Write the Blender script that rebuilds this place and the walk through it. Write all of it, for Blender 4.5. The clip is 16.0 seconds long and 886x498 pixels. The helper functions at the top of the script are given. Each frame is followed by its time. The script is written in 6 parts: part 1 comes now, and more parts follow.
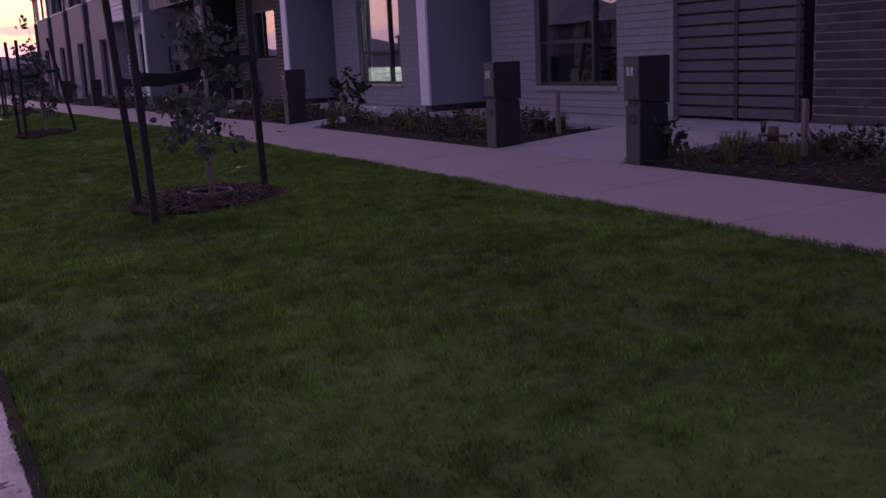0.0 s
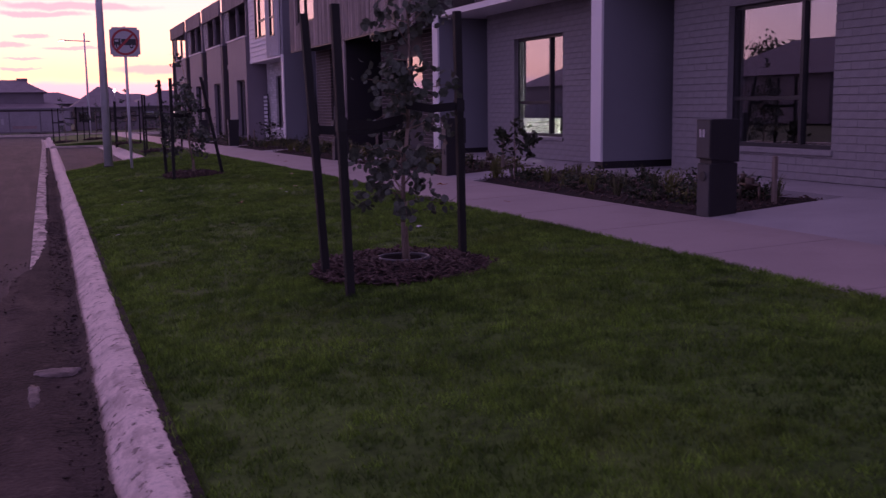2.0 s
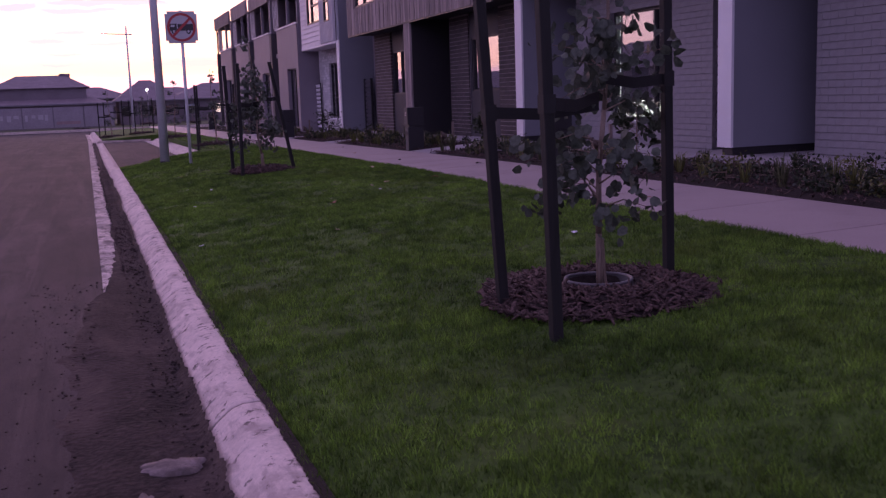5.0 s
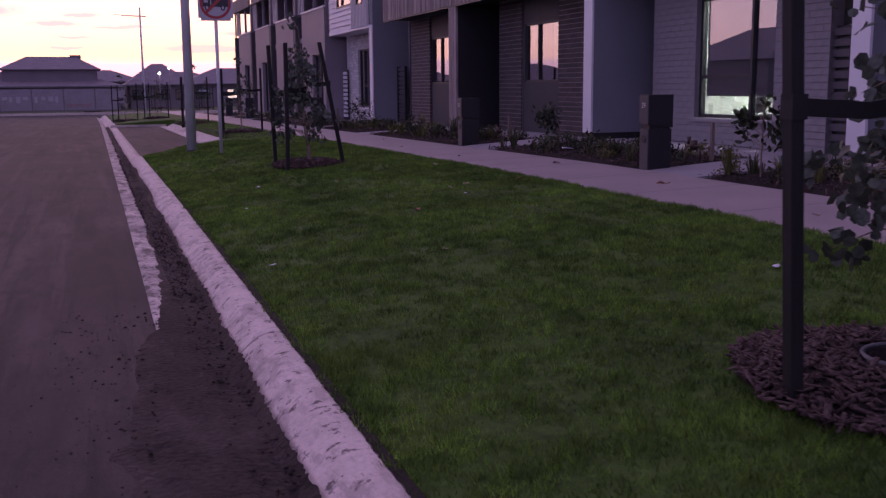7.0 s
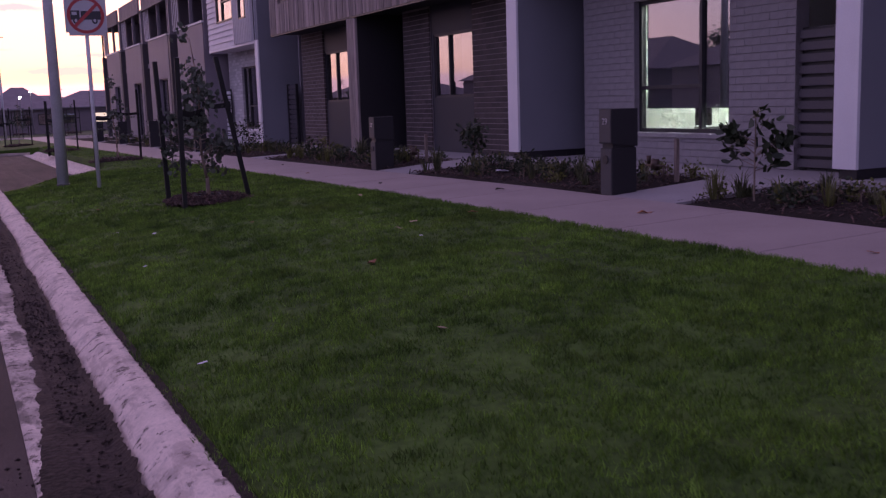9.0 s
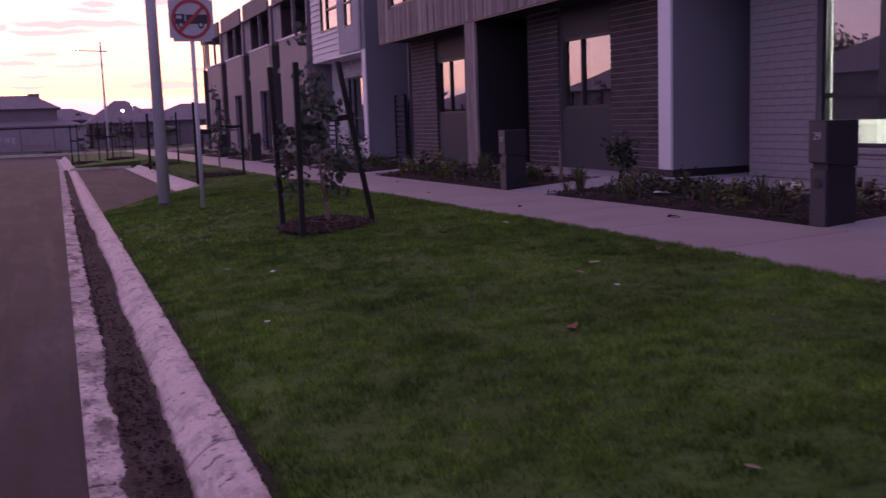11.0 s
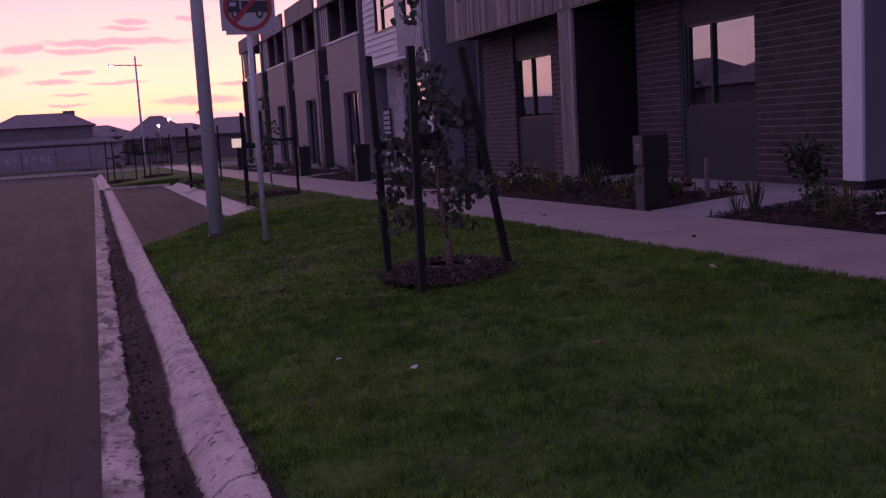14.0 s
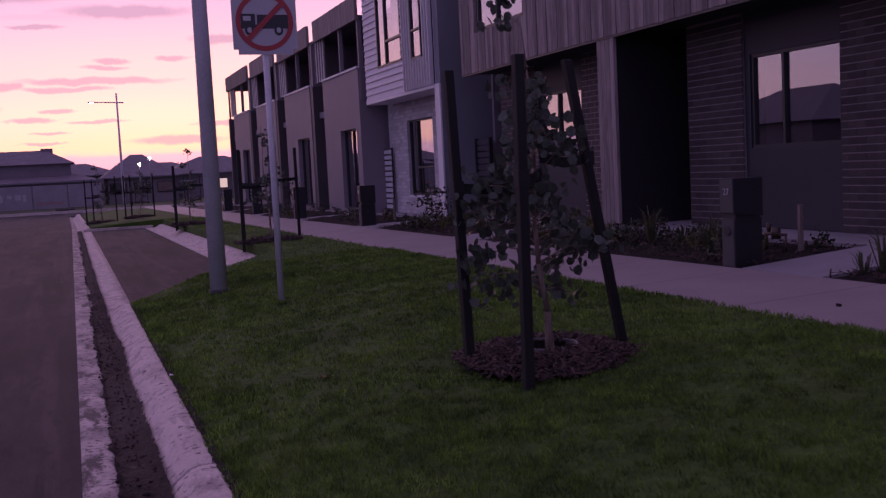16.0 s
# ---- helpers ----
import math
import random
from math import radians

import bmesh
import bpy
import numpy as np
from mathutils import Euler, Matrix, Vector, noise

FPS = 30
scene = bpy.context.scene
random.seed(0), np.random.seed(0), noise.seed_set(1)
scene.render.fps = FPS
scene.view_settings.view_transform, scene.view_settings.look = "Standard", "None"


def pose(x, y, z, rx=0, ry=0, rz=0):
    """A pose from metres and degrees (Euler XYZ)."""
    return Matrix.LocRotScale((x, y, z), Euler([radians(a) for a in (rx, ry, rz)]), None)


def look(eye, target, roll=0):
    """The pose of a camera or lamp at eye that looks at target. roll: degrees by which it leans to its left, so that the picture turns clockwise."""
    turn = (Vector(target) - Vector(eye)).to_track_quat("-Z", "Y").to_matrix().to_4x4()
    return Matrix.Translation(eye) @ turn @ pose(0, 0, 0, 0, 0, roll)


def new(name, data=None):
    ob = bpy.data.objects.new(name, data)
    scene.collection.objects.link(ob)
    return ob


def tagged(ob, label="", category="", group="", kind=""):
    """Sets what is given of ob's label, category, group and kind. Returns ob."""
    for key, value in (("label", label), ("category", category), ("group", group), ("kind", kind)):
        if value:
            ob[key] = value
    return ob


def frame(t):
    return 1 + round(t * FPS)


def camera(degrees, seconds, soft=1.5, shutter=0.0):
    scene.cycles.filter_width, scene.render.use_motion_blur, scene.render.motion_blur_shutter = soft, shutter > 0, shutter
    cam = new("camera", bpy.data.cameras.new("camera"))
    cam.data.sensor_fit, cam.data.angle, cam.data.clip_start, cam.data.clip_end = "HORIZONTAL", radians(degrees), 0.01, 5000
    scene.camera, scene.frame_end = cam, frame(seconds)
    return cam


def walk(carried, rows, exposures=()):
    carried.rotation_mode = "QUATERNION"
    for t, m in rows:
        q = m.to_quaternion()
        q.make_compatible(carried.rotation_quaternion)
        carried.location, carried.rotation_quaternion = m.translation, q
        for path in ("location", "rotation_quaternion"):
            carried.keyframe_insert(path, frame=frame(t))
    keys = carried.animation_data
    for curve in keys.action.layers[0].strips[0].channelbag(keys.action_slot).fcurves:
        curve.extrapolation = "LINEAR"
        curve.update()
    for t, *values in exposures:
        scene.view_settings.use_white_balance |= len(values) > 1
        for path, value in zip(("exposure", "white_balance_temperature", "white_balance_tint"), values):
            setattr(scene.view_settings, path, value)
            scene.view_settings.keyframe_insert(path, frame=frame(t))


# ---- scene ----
cam = camera(48.0, 16.0, soft=1.3, shutter=0.3)
PATH = [
    (0, (-0.105, -0.734, 1.334), (0.815, 1.0, 0.948), -2.74),
    (0.5, (-0.015, -0.284, 1.328), (0.854, 1.481, 0.969), -1.91),
    (1, (-0.001, 0.24, 1.363), (0.823, 2.032, 1.031), -1.27),
    (1.5, (-0.160, 0.620, 1.347), (0.623, 2.437, 1.055), -0.85),
    (2, (-0.330, 0.880, 1.377), (0.408, 2.717, 1.092), -0.80),
    (2.5, (-0.430, 1.170, 1.385), (0.220, 3.035, 1.072), -0.70),
    (3, (-0.518, 0.641, 1.366), (0.008, 2.547, 1.059), -1.4),
    (3.2, (-0.516, 0.854, 1.372), (-0.01, 2.763, 1.056), -1.4),
    (5.3, (-0.598, 3.264, 1.322), (0.086, 5.12, 1.024), -1.8),
    (5.5, (-0.626, 3.472, 1.325), (0.055, 5.331, 1.04), -1.5),
    (6, (-0.684, 4.034, 1.304), (-0.041, 5.902, 0.994), -0.2),
    (6.5, (-0.752, 4.609, 1.29), (-0.097, 6.473, 0.978), 0.2),
    (7, (-0.814, 5.108, 1.297), (-0.157, 6.969, 0.975), -0.5),
    (7.5, (-0.866, 5.673, 1.314), (-0.168, 7.517, 0.978), -1.5),
    (8, (-0.866, 6.167, 1.336), (-0.049, 7.964, 1.016), -1.9),
    (8.2, (-0.846, 6.361, 1.334), (0.025, 8.134, 1.02), -2.0),
    (10.3, (-0.512, 8.598, 1.317), (0.35, 10.382, 1.045), -1.3),
    (10.5, (-0.505, 8.775, 1.3), (0.318, 10.576, 1.02), -1.4),
    (11, (-0.522, 9.26, 1.337), (0.196, 11.107, 1.071), -2.0),
    (11.5, (-0.528, 9.82, 1.349), (0.084, 11.706, 1.083), -2.9),
    (12, (-0.473, 10.337, 1.31), (0.218, 12.194, 1.034), -4.0),
    (12.5, (-0.413, 10.88, 1.323), (0.306, 12.725, 1.041), -4.8),
    (13, (-0.416, 11.468, 1.354), (0.231, 13.34, 1.074), -4.3),
    (13.5, (-0.419, 11.996, 1.356), (0.216, 13.874, 1.095), -3.8),
    (14, (-0.388, 12.554, 1.349), (0.267, 14.427, 1.102), -3.4),
    (14.5, (-0.384, 13.085, 1.365), (0.292, 14.953, 1.133), -3.3),
    (15, (-0.421, 13.626, 1.389), (0.286, 15.485, 1.176), -3.4),
    (15.5, (-0.413, 14.198, 1.382), (0.294, 16.059, 1.189), -3.1),
    (16, (-0.421, 14.713, 1.36), (0.282, 16.578, 1.193), -2.9),
]
EXPOSURES = [(0.0, 1.06, 6500, 37), (0.5, 1.86, 6450, 43), (1.0, 2.16, 6150, 47), (1.4, 1.81, 6350, 52), (2.0, 1.06, 6750, 58), (2.5, 0.91, 6900, 59), (3.0, 0.76, 6750, 57), (5.3, 1.56, 6600, 42), (6.0, 1.41, 6750, 46), (7.0, 1.31, 6600, 40), (8.0, 1.26, 6650, 32), (10.5, 1.57, 6700, 41), (11.0, 1.37, 7000, 46), (12.0, 0.70, 6950, 50), (12.5, 0.97, 6900, 52), (13.0, 0.90, 6850, 52), (16.0, 0.76, 6520, 53)]
walk(cam, [(t, look(eye, target, roll)) for t, eye, target, roll in PATH], EXPOSURES)

# ---- world, sun, exposure ----
def make_world():
    w = bpy.data.worlds.new("dusk_sky")
    scene.world = w
    w.use_nodes = True
    nt = w.node_tree
    nt.nodes.clear()
    N, L = nt.nodes.new, nt.links.new
    out, bg = N("ShaderNodeOutputWorld"), N("ShaderNodeBackground")
    tc, sep = N("ShaderNodeTexCoord"), N("ShaderNodeSeparateXYZ")
    L(tc.outputs["Generated"], sep.inputs[0])

    def math_node(op, a, b=None, clamp=False):
        m = N("ShaderNodeMath")
        m.operation, m.use_clamp = op, clamp
        for i, v in enumerate((a, b)):
            if v is None:
                continue
            if isinstance(v, (int, float)):
                m.inputs[i].default_value = v
            else:
                L(v, m.inputs[i])
        return m.outputs[0]

    def ramp(fac, stops):
        r = N("ShaderNodeValToRGB")
        r.color_ramp.interpolation = "EASE"
        while len(r.color_ramp.elements) < len(stops):
            r.color_ramp.elements.new(0.5)
        for e, (p, c) in zip(r.color_ramp.elements, stops):
            e.position, e.color = p, (*c, 1)
        L(fac, r.inputs[0])
        return r.outputs[0]

    def mix(fac, a, b):
        m = N("ShaderNodeMix")
        m.data_type = "RGBA"
        for i, v in ((0, fac), (6, a), (7, b)):
            if isinstance(v, (int, float)):
                m.inputs[i].default_value = v
            elif isinstance(v, tuple):
                m.inputs[i].default_value = (*v, 1)
            else:
                L(v, m.inputs[i])
        return m.outputs[2]

    up = math_node("MULTIPLY", sep.outputs["Z"], 1.0)
    # towards the set sun, ahead along the street
    glow_dot = N("ShaderNodeVectorMath")
    glow_dot.operation = "DOT_PRODUCT"
    L(tc.outputs["Generated"], glow_dot.inputs[0])
    glow_dot.inputs[1].default_value = (math.sin(radians(SUN_AZ)), math.cos(radians(SUN_AZ)), 0.03)
    side = math_node("MULTIPLY_ADD", glow_dot.outputs["Value"], 0.5)
    side.node.inputs[2].default_value = 0.5
    # azimuth and height in degrees, ruffled
    rough = N("ShaderNodeTexNoise")
    rough.inputs["Scale"].default_value, rough.inputs["Detail"].default_value, rough.inputs["Roughness"].default_value = 42.0, 6.0, 0.62
    L(tc.outputs["Generated"], rough.inputs["Vector"])
    ruffle = math_node("SUBTRACT", rough.outputs["Fac"], 0.5)
    az = math_node("MULTIPLY", math_node("ARCTAN2", sep.outputs["X"], sep.outputs["Y"]), 57.2958)
    el = math_node("MULTIPLY", math_node("ARCSINE", up), 57.2958)
    az_r = math_node("MULTIPLY_ADD", ruffle, 2.2)
    L(az, az_r.node.inputs[2])
    el_r = math_node("MULTIPLY_ADD", ruffle, 0.55)
    L(el, el_r.node.inputs[2])
    low = math_node("MULTIPLY_ADD", ruffle, 0.008)
    L(up, low.node.inputs[2])
    warm = ramp(low, [(0.0, (0.38, 0.26, 0.34)), (0.023, (0.50, 0.31, 0.37)), (0.029, (0.84, 0.475, 0.285)), (0.062, (0.83, 0.49, 0.345)), (0.10, (0.71, 0.43, 0.365)),
                     (0.17, (0.48, 0.325, 0.39)), (0.26, (0.40, 0.30, 0.41)), (0.5, (0.22, 0.185, 0.30)), (1.0, (0.138, 0.120, 0.205))])
    mid = ramp(low, [(0.0, (0.24, 0.19, 0.28)), (0.05, (0.40, 0.30, 0.37)), (0.13, (0.35, 0.295, 0.42)), (0.25, (0.30, 0.275, 0.44)), (0.5, (0.20, 0.18, 0.31)), (1.0, (0.138, 0.120, 0.205))])
    cool = ramp(up, [(0.0, (0.088, 0.092, 0.165)), (0.06, (0.145, 0.152, 0.27)), (0.16, (0.15, 0.162, 0.305)), (0.32, (0.125, 0.14, 0.28)), (0.6, (0.128, 0.124, 0.23)), (1.0, (0.138, 0.120, 0.205))])
    base = mix(math_node("POWER", side, 13.0, True), mix(math_node("POWER", side, 3.0, True), cool, mid), warm)
    # long streaks of cloud, lying flat over the horizon
    comb = N("ShaderNodeCombineXYZ")
    L(math_node("MULTIPLY", sep.outputs["X"], 4.0), comb.inputs[0])
    L(math_node("MULTIPLY", sep.outputs["Y"], 4.0), comb.inputs[1])
    L(math_node("MULTIPLY", math_node("POWER", math_node("MAXIMUM", up, 0.0), 0.6), 30.0), comb.inputs[2])
    ns = N("ShaderNodeTexNoise")
    ns.inputs["Scale"].default_value, ns.inputs["Detail"].default_value, ns.inputs["Roughness"].default_value = 1.0, 5.0, 0.55
    ns.inputs["Distortion"].default_value = 0.35
    L(comb.outputs[0], ns.inputs["Vector"])
    cl = ramp(ns.outputs["Fac"], [(0.0, (0, 0, 0)), (0.51, (0, 0, 0)), (0.60, (1, 1, 1)), (1.0, (1, 1, 1))])
    high = N("ShaderNodeMapRange")
    high.inputs["From Min"].default_value, high.inputs["From Max"].default_value, high.inputs["To Max"].default_value = 0.13, 0.22, 0.72
    L(up, high.inputs["Value"])
    cloudy = math_node("MULTIPLY", cl, high.outputs[0])
    # the evening's low streaks: azimuth, height, half length, half depth, all in degrees
    place = N("ShaderNodeCombineXYZ")
    L(az_r, place.inputs[0])
    L(el_r, place.inputs[1])
    for a, e, w, h in ((2.1, 5.45, 4.4, 0.21), (0.4, 5.05, 2.6, 0.15), (2.5, 6.15, 1.5, 0.13), (-1.3, 3.45, 1.4, 0.14), (6.2, 2.15, 2.7, 0.27), (2.0, 3.3, 1.6, 0.1), (-0.9, 2.2, 1.2, 0.09),
                       (-0.7, 8.3, 1.4, 0.15), (3.9, 9.1, 3.6, 0.36), (3.0, 6.5, 1.2, 0.17), (6.0, 6.6, 1.0, 0.16), (-2.6, 5.2, 0.9, 0.26), (-5.4, 4.1, 2.6, 0.38), (-0.5, 2.75, 1.1, 0.08), (0.0, 3.9, 1.0, 0.12),
                       (8.8, 3.0, 1.8, 0.14), (-3.5, 9.8, 4.0, 0.4), (9.2, 7.6, 2.3, 0.28), (-9.0, 4.6, 3.0, 0.3), (-12.0, 7.2, 3.5, 0.35)):
        off, span, ln, mr = N("ShaderNodeVectorMath"), N("ShaderNodeVectorMath"), N("ShaderNodeVectorMath"), N("ShaderNodeMapRange")
        off.operation, span.operation, ln.operation = "SUBTRACT", "MULTIPLY", "LENGTH"
        off.inputs[1].default_value, span.inputs[1].default_value = (a, e, 0), (1 / w, 1 / h, 0)
        L(place.outputs[0], off.inputs[0])
        L(off.outputs[0], span.inputs[0])
        L(span.outputs[0], ln.inputs[0])
        L(ln.outputs["Value"], mr.inputs["Value"])
        mr.inputs["From Min"].default_value, mr.inputs["From Max"].default_value = 1.15, 0.65
        mr.inputs["To Max"].default_value = 0.85
        cloudy = math_node("MAXIMUM", cloudy, mr.outputs[0])
    cloud_col = mix(math_node("MULTIPLY", up, 3.0, True), (0.30, 0.225, 0.285), (0.225, 0.185, 0.27))
    sky = mix(cloudy, base, cloud_col)
    # clear-air tint of the dusk over the ramps
    ni = N("ShaderNodeTexSky")
    ni.sky_type, ni.sun_disc = "NISHITA", False
    ni.sun_elevation, ni.sun_rotation = radians(0.5), radians(SUN_AZ)
    add = N("ShaderNodeMix")
    add.data_type, add.blend_type = "RGBA", "ADD"
    add.inputs[0].default_value = 0.02
    L(sky, add.inputs[6])
    L(ni.outputs[0], add.inputs[7])
    L(add.outputs[2], bg.inputs[0])
    bg.inputs[1].default_value = SKY
    L(bg.outputs[0], out.inputs[0])


SUN_AZ = 5.0
SKY = 1.0
make_world()
sun = new("sun", bpy.data.lights.new("sun", "SUN"))
sun.data.energy, sun.data.angle, sun.data.color = 0.12, radians(30), (1.0, 0.62, 0.45)
sun.matrix_world = look((0, 0, 20), (-math.sin(radians(SUN_AZ)) * 20, -math.cos(radians(SUN_AZ)) * 20, 18.0))


# ---- materials ----
def material(name, color, rough=0.7, metal=0.0, var=0.25, scale=8.0, fine=60.0, bump=0.3, dist=0.004, per="", color2=None, spec=0.5):
    """Base colour broken up at two scales, with a fine relief. per: 'object' or 'island' varies each piece."""
    m = bpy.data.materials.new(name)
    m.use_nodes = True
    nt = m.node_tree
    N, L = nt.nodes.new, nt.links.new
    b = nt.nodes["Principled BSDF"]
    b.inputs["Roughness"].default_value, b.inputs["Metallic"].default_value = rough, metal
    b.inputs["Specular IOR Level"].default_value = spec
    tc = N("ShaderNodeTexCoord")
    big, small = N("ShaderNodeTexNoise"), N("ShaderNodeTexNoise")
    for n, s, d in ((big, scale, 4.0), (small, fine, 3.0)):
        n.inputs["Scale"].default_value, n.inputs["Detail"].default_value = s, d
        L(tc.outputs["Object"], n.inputs["Vector"])
    mixn = N("ShaderNodeMath")
    mixn.operation = "ADD"
    half = N("ShaderNodeMath")
    half.operation = "MULTIPLY"
    half.inputs[1].default_value = 0.5
    L(big.outputs["Fac"], mixn.inputs[0])
    L(small.outputs["Fac"], mixn.inputs[1])
    L(mixn.outputs[0], half.inputs[0])
    r = N("ShaderNodeValToRGB")
    c2 = color2 or color
    r.color_ramp.elements[0].position, r.color_ramp.elements[1].position = 0.36, 0.64
    r.color_ramp.elements[0].color = (*[c * (1 - var) for c in color], 1)
    r.color_ramp.elements[1].color = (*[min(c * (1 + var), 1) for c in c2], 1)
    L(half.outputs[0], r.inputs[0])
    col = r.outputs[0]
    if per:
        if per == "object":
            rnd = N("ShaderNodeObjectInfo").outputs["Random"]
        else:
            rnd = N("ShaderNodeNewGeometry").outputs["Random Per Island"]
        hsv = N("ShaderNodeHueSaturation")
        mr = N("ShaderNodeMapRange")
        mr.inputs["To Min"].default_value, mr.inputs["To Max"].default_value = 0.68, 1.35
        L(rnd, mr.inputs["Value"])
        L(mr.outputs[0], hsv.inputs["Value"])
        L(col, hsv.inputs["Color"])
        col = hsv.outputs[0]
    L(col, b.inputs["Base Color"])
    if bump:
        bp = N("ShaderNodeBump")
        bp.inputs["Strength"].default_value, bp.inputs["Distance"].default_value = bump, dist
        L(half.outputs[0], bp.inputs["Height"])
        L(bp.outputs[0], b.inputs["Normal"])
    return m


def stretched(name, color, axis_scale, rough=0.7, var=0.3, bump=0.3, per=""):
    """Grain drawn out along one axis."""
    m = material(name, color, rough, 0, var, 1.0, 4.0, bump, 0.003, per)
    nt = m.node_tree
    mp = nt.nodes.new("ShaderNodeMapping")
    mp.inputs["Scale"].default_value = axis_scale
    tc = [n for n in nt.nodes if n.type == "TEX_COORD"][0]
    nt.links.new(tc.outputs["Object"], mp.inputs["Vector"])
    for n in nt.nodes:
        if n.type == "TEX_NOISE":
            nt.links.new(mp.outputs[0], n.inputs["Vector"])
    return m


def brick_material(name, brick, mortar, course, length):
    m = bpy.data.materials.new(name)
    m.use_nodes = True
    nt = m.node_tree
    N, L = nt.nodes.new, nt.links.new
    b = nt.nodes["Principled BSDF"]
    b.inputs["Roughness"].default_value = 0.85
    tc, mp, br = N("ShaderNodeTexCoord"), N("ShaderNodeMapping"), N("ShaderNodeTexBrick")
    mp.inputs["Rotation"].default_value = (radians(90), 0, radians(90))
    sep, comb = N("ShaderNodeSeparateXYZ"), N("ShaderNodeCombineXYZ")
    L(tc.outputs["Object"], sep.inputs[0])
    L(sep.outputs["Y"], comb.inputs[0])
    L(sep.outputs["Z"], comb.inputs[1])
    L(comb.outputs[0], br.inputs["Vector"])
    br.inputs["Scale"].default_value = 1.0
    br.inputs["Brick Width"].default_value, br.inputs["Row Height"].default_value = length, course
    br.inputs["Mortar Size"].default_value = 0.008
    br.inputs["Color1"].default_value = (*[c * 0.8 for c in brick], 1)
    br.inputs["Color2"].default_value = (*[c * 1.2 for c in brick], 1)
    br.inputs["Mortar"].default_value = (*mortar, 1)
    L(br.outputs["Color"], b.inputs["Base Color"])
    bp = N("ShaderNodeBump")
    bp.invert = True
    bp.inputs["Distance"].default_value = 0.01
    L(br.outputs["Fac"], bp.inputs["Height"])
    L(bp.outputs[0], b.inputs["Normal"])
    return m


def glass_material():
    m = bpy.data.materials.new("window_glass")
    m.use_nodes = True
    nt = m.node_tree
    nt.nodes.clear()
    N, L = nt.nodes.new, nt.links.new
    out, mx, tr, gl, lw = N("ShaderNodeOutputMaterial"), N("ShaderNodeMixShader"), N("ShaderNodeBsdfTransparent"), N("ShaderNodeBsdfGlossy"), N("ShaderNodeLayerWeight")
    tr.inputs[0].default_value = (0.80, 0.83, 0.82, 1)
    gl.inputs["Roughness"].default_value = 0.01
    gl.inputs["Color"].default_value = (0.93, 0.93, 0.95, 1)
    # coated double glazing: a third at square view, rising to the edge
    lw.inputs["Blend"].default_value = 0.5
    p, m2 = N("ShaderNodeMath"), N("ShaderNodeMath")
    p.operation, m2.operation = "POWER", "MULTIPLY_ADD"
    L(lw.outputs["Facing"], p.inputs[0])
    p.inputs[1].default_value = 2.5
    L(p.outputs[0], m2.inputs[0])
    m2.inputs[1].default_value, m2.inputs[2].default_value = 0.6, 0.20
    m2.use_clamp = True
    L(m2.outputs[0], mx.inputs[0])
    L(tr.outputs[0], mx.inputs[1])
    L(gl.outputs[0], mx.inputs[2])
    L(mx.outputs[0], out.inputs[0])
    return m


def emitter(name, color, strength):
    m = bpy.data.materials.new(name)
    m.use_nodes = True
    b = m.node_tree.nodes["Principled BSDF"]
    b.inputs["Base Color"].default_value = (*color, 1)
    b.inputs["Emission Color"].default_value = (*color, 1)
    b.inputs["Emission Strength"].default_value = strength
    return m


def overlay(m, dark, scale, lo, hi, amount, axis=(1, 1, 1)):
    """Stains of a second colour over a material, with a shape of their own."""
    nt = m.node_tree
    N, L = nt.nodes.new, nt.links.new
    b = nt.nodes["Principled BSDF"]
    old = b.inputs["Base Color"].links[0].from_socket
    tc, mp, n, r, mx = N("ShaderNodeTexCoord"), N("ShaderNodeMapping"), N("ShaderNodeTexNoise"), N("ShaderNodeMapRange"), N("ShaderNodeMix")
    mp.inputs["Scale"].default_value = axis
    L(tc.outputs["Object"], mp.inputs["Vector"])
    L(mp.outputs[0], n.inputs["Vector"])
    n.inputs["Scale"].default_value, n.inputs["Detail"].default_value, n.inputs["Roughness"].default_value = scale, 6.0, 0.65
    r.inputs["From Min"].default_value, r.inputs["From Max"].default_value, r.inputs["To Max"].default_value = lo, hi, amount
    L(n.outputs["Fac"], r.inputs["Value"])
    mx.data_type = "RGBA"
    L(r.outputs[0], mx.inputs[0])
    L(old, mx.inputs[6])
    mx.inputs[7].default_value = (*dark, 1)
    L(mx.outputs[2], b.inputs["Base Color"])
    return m


def leafy(m, amount):
    """Thin leaves let part of the light through."""
    nt = m.node_tree
    N, L = nt.nodes.new, nt.links.new
    b = nt.nodes["Principled BSDF"]
    out = nt.nodes["Material Output"]
    tr, mx = N("ShaderNodeBsdfTranslucent"), N("ShaderNodeMixShader")
    L(b.inputs["Base Color"].links[0].from_socket, tr.inputs[0])
    mx.inputs[0].default_value = amount
    L(b.outputs[0], mx.inputs[1])
    L(tr.outputs[0], mx.inputs[2])
    L(mx.outputs[0], out.inputs[0])


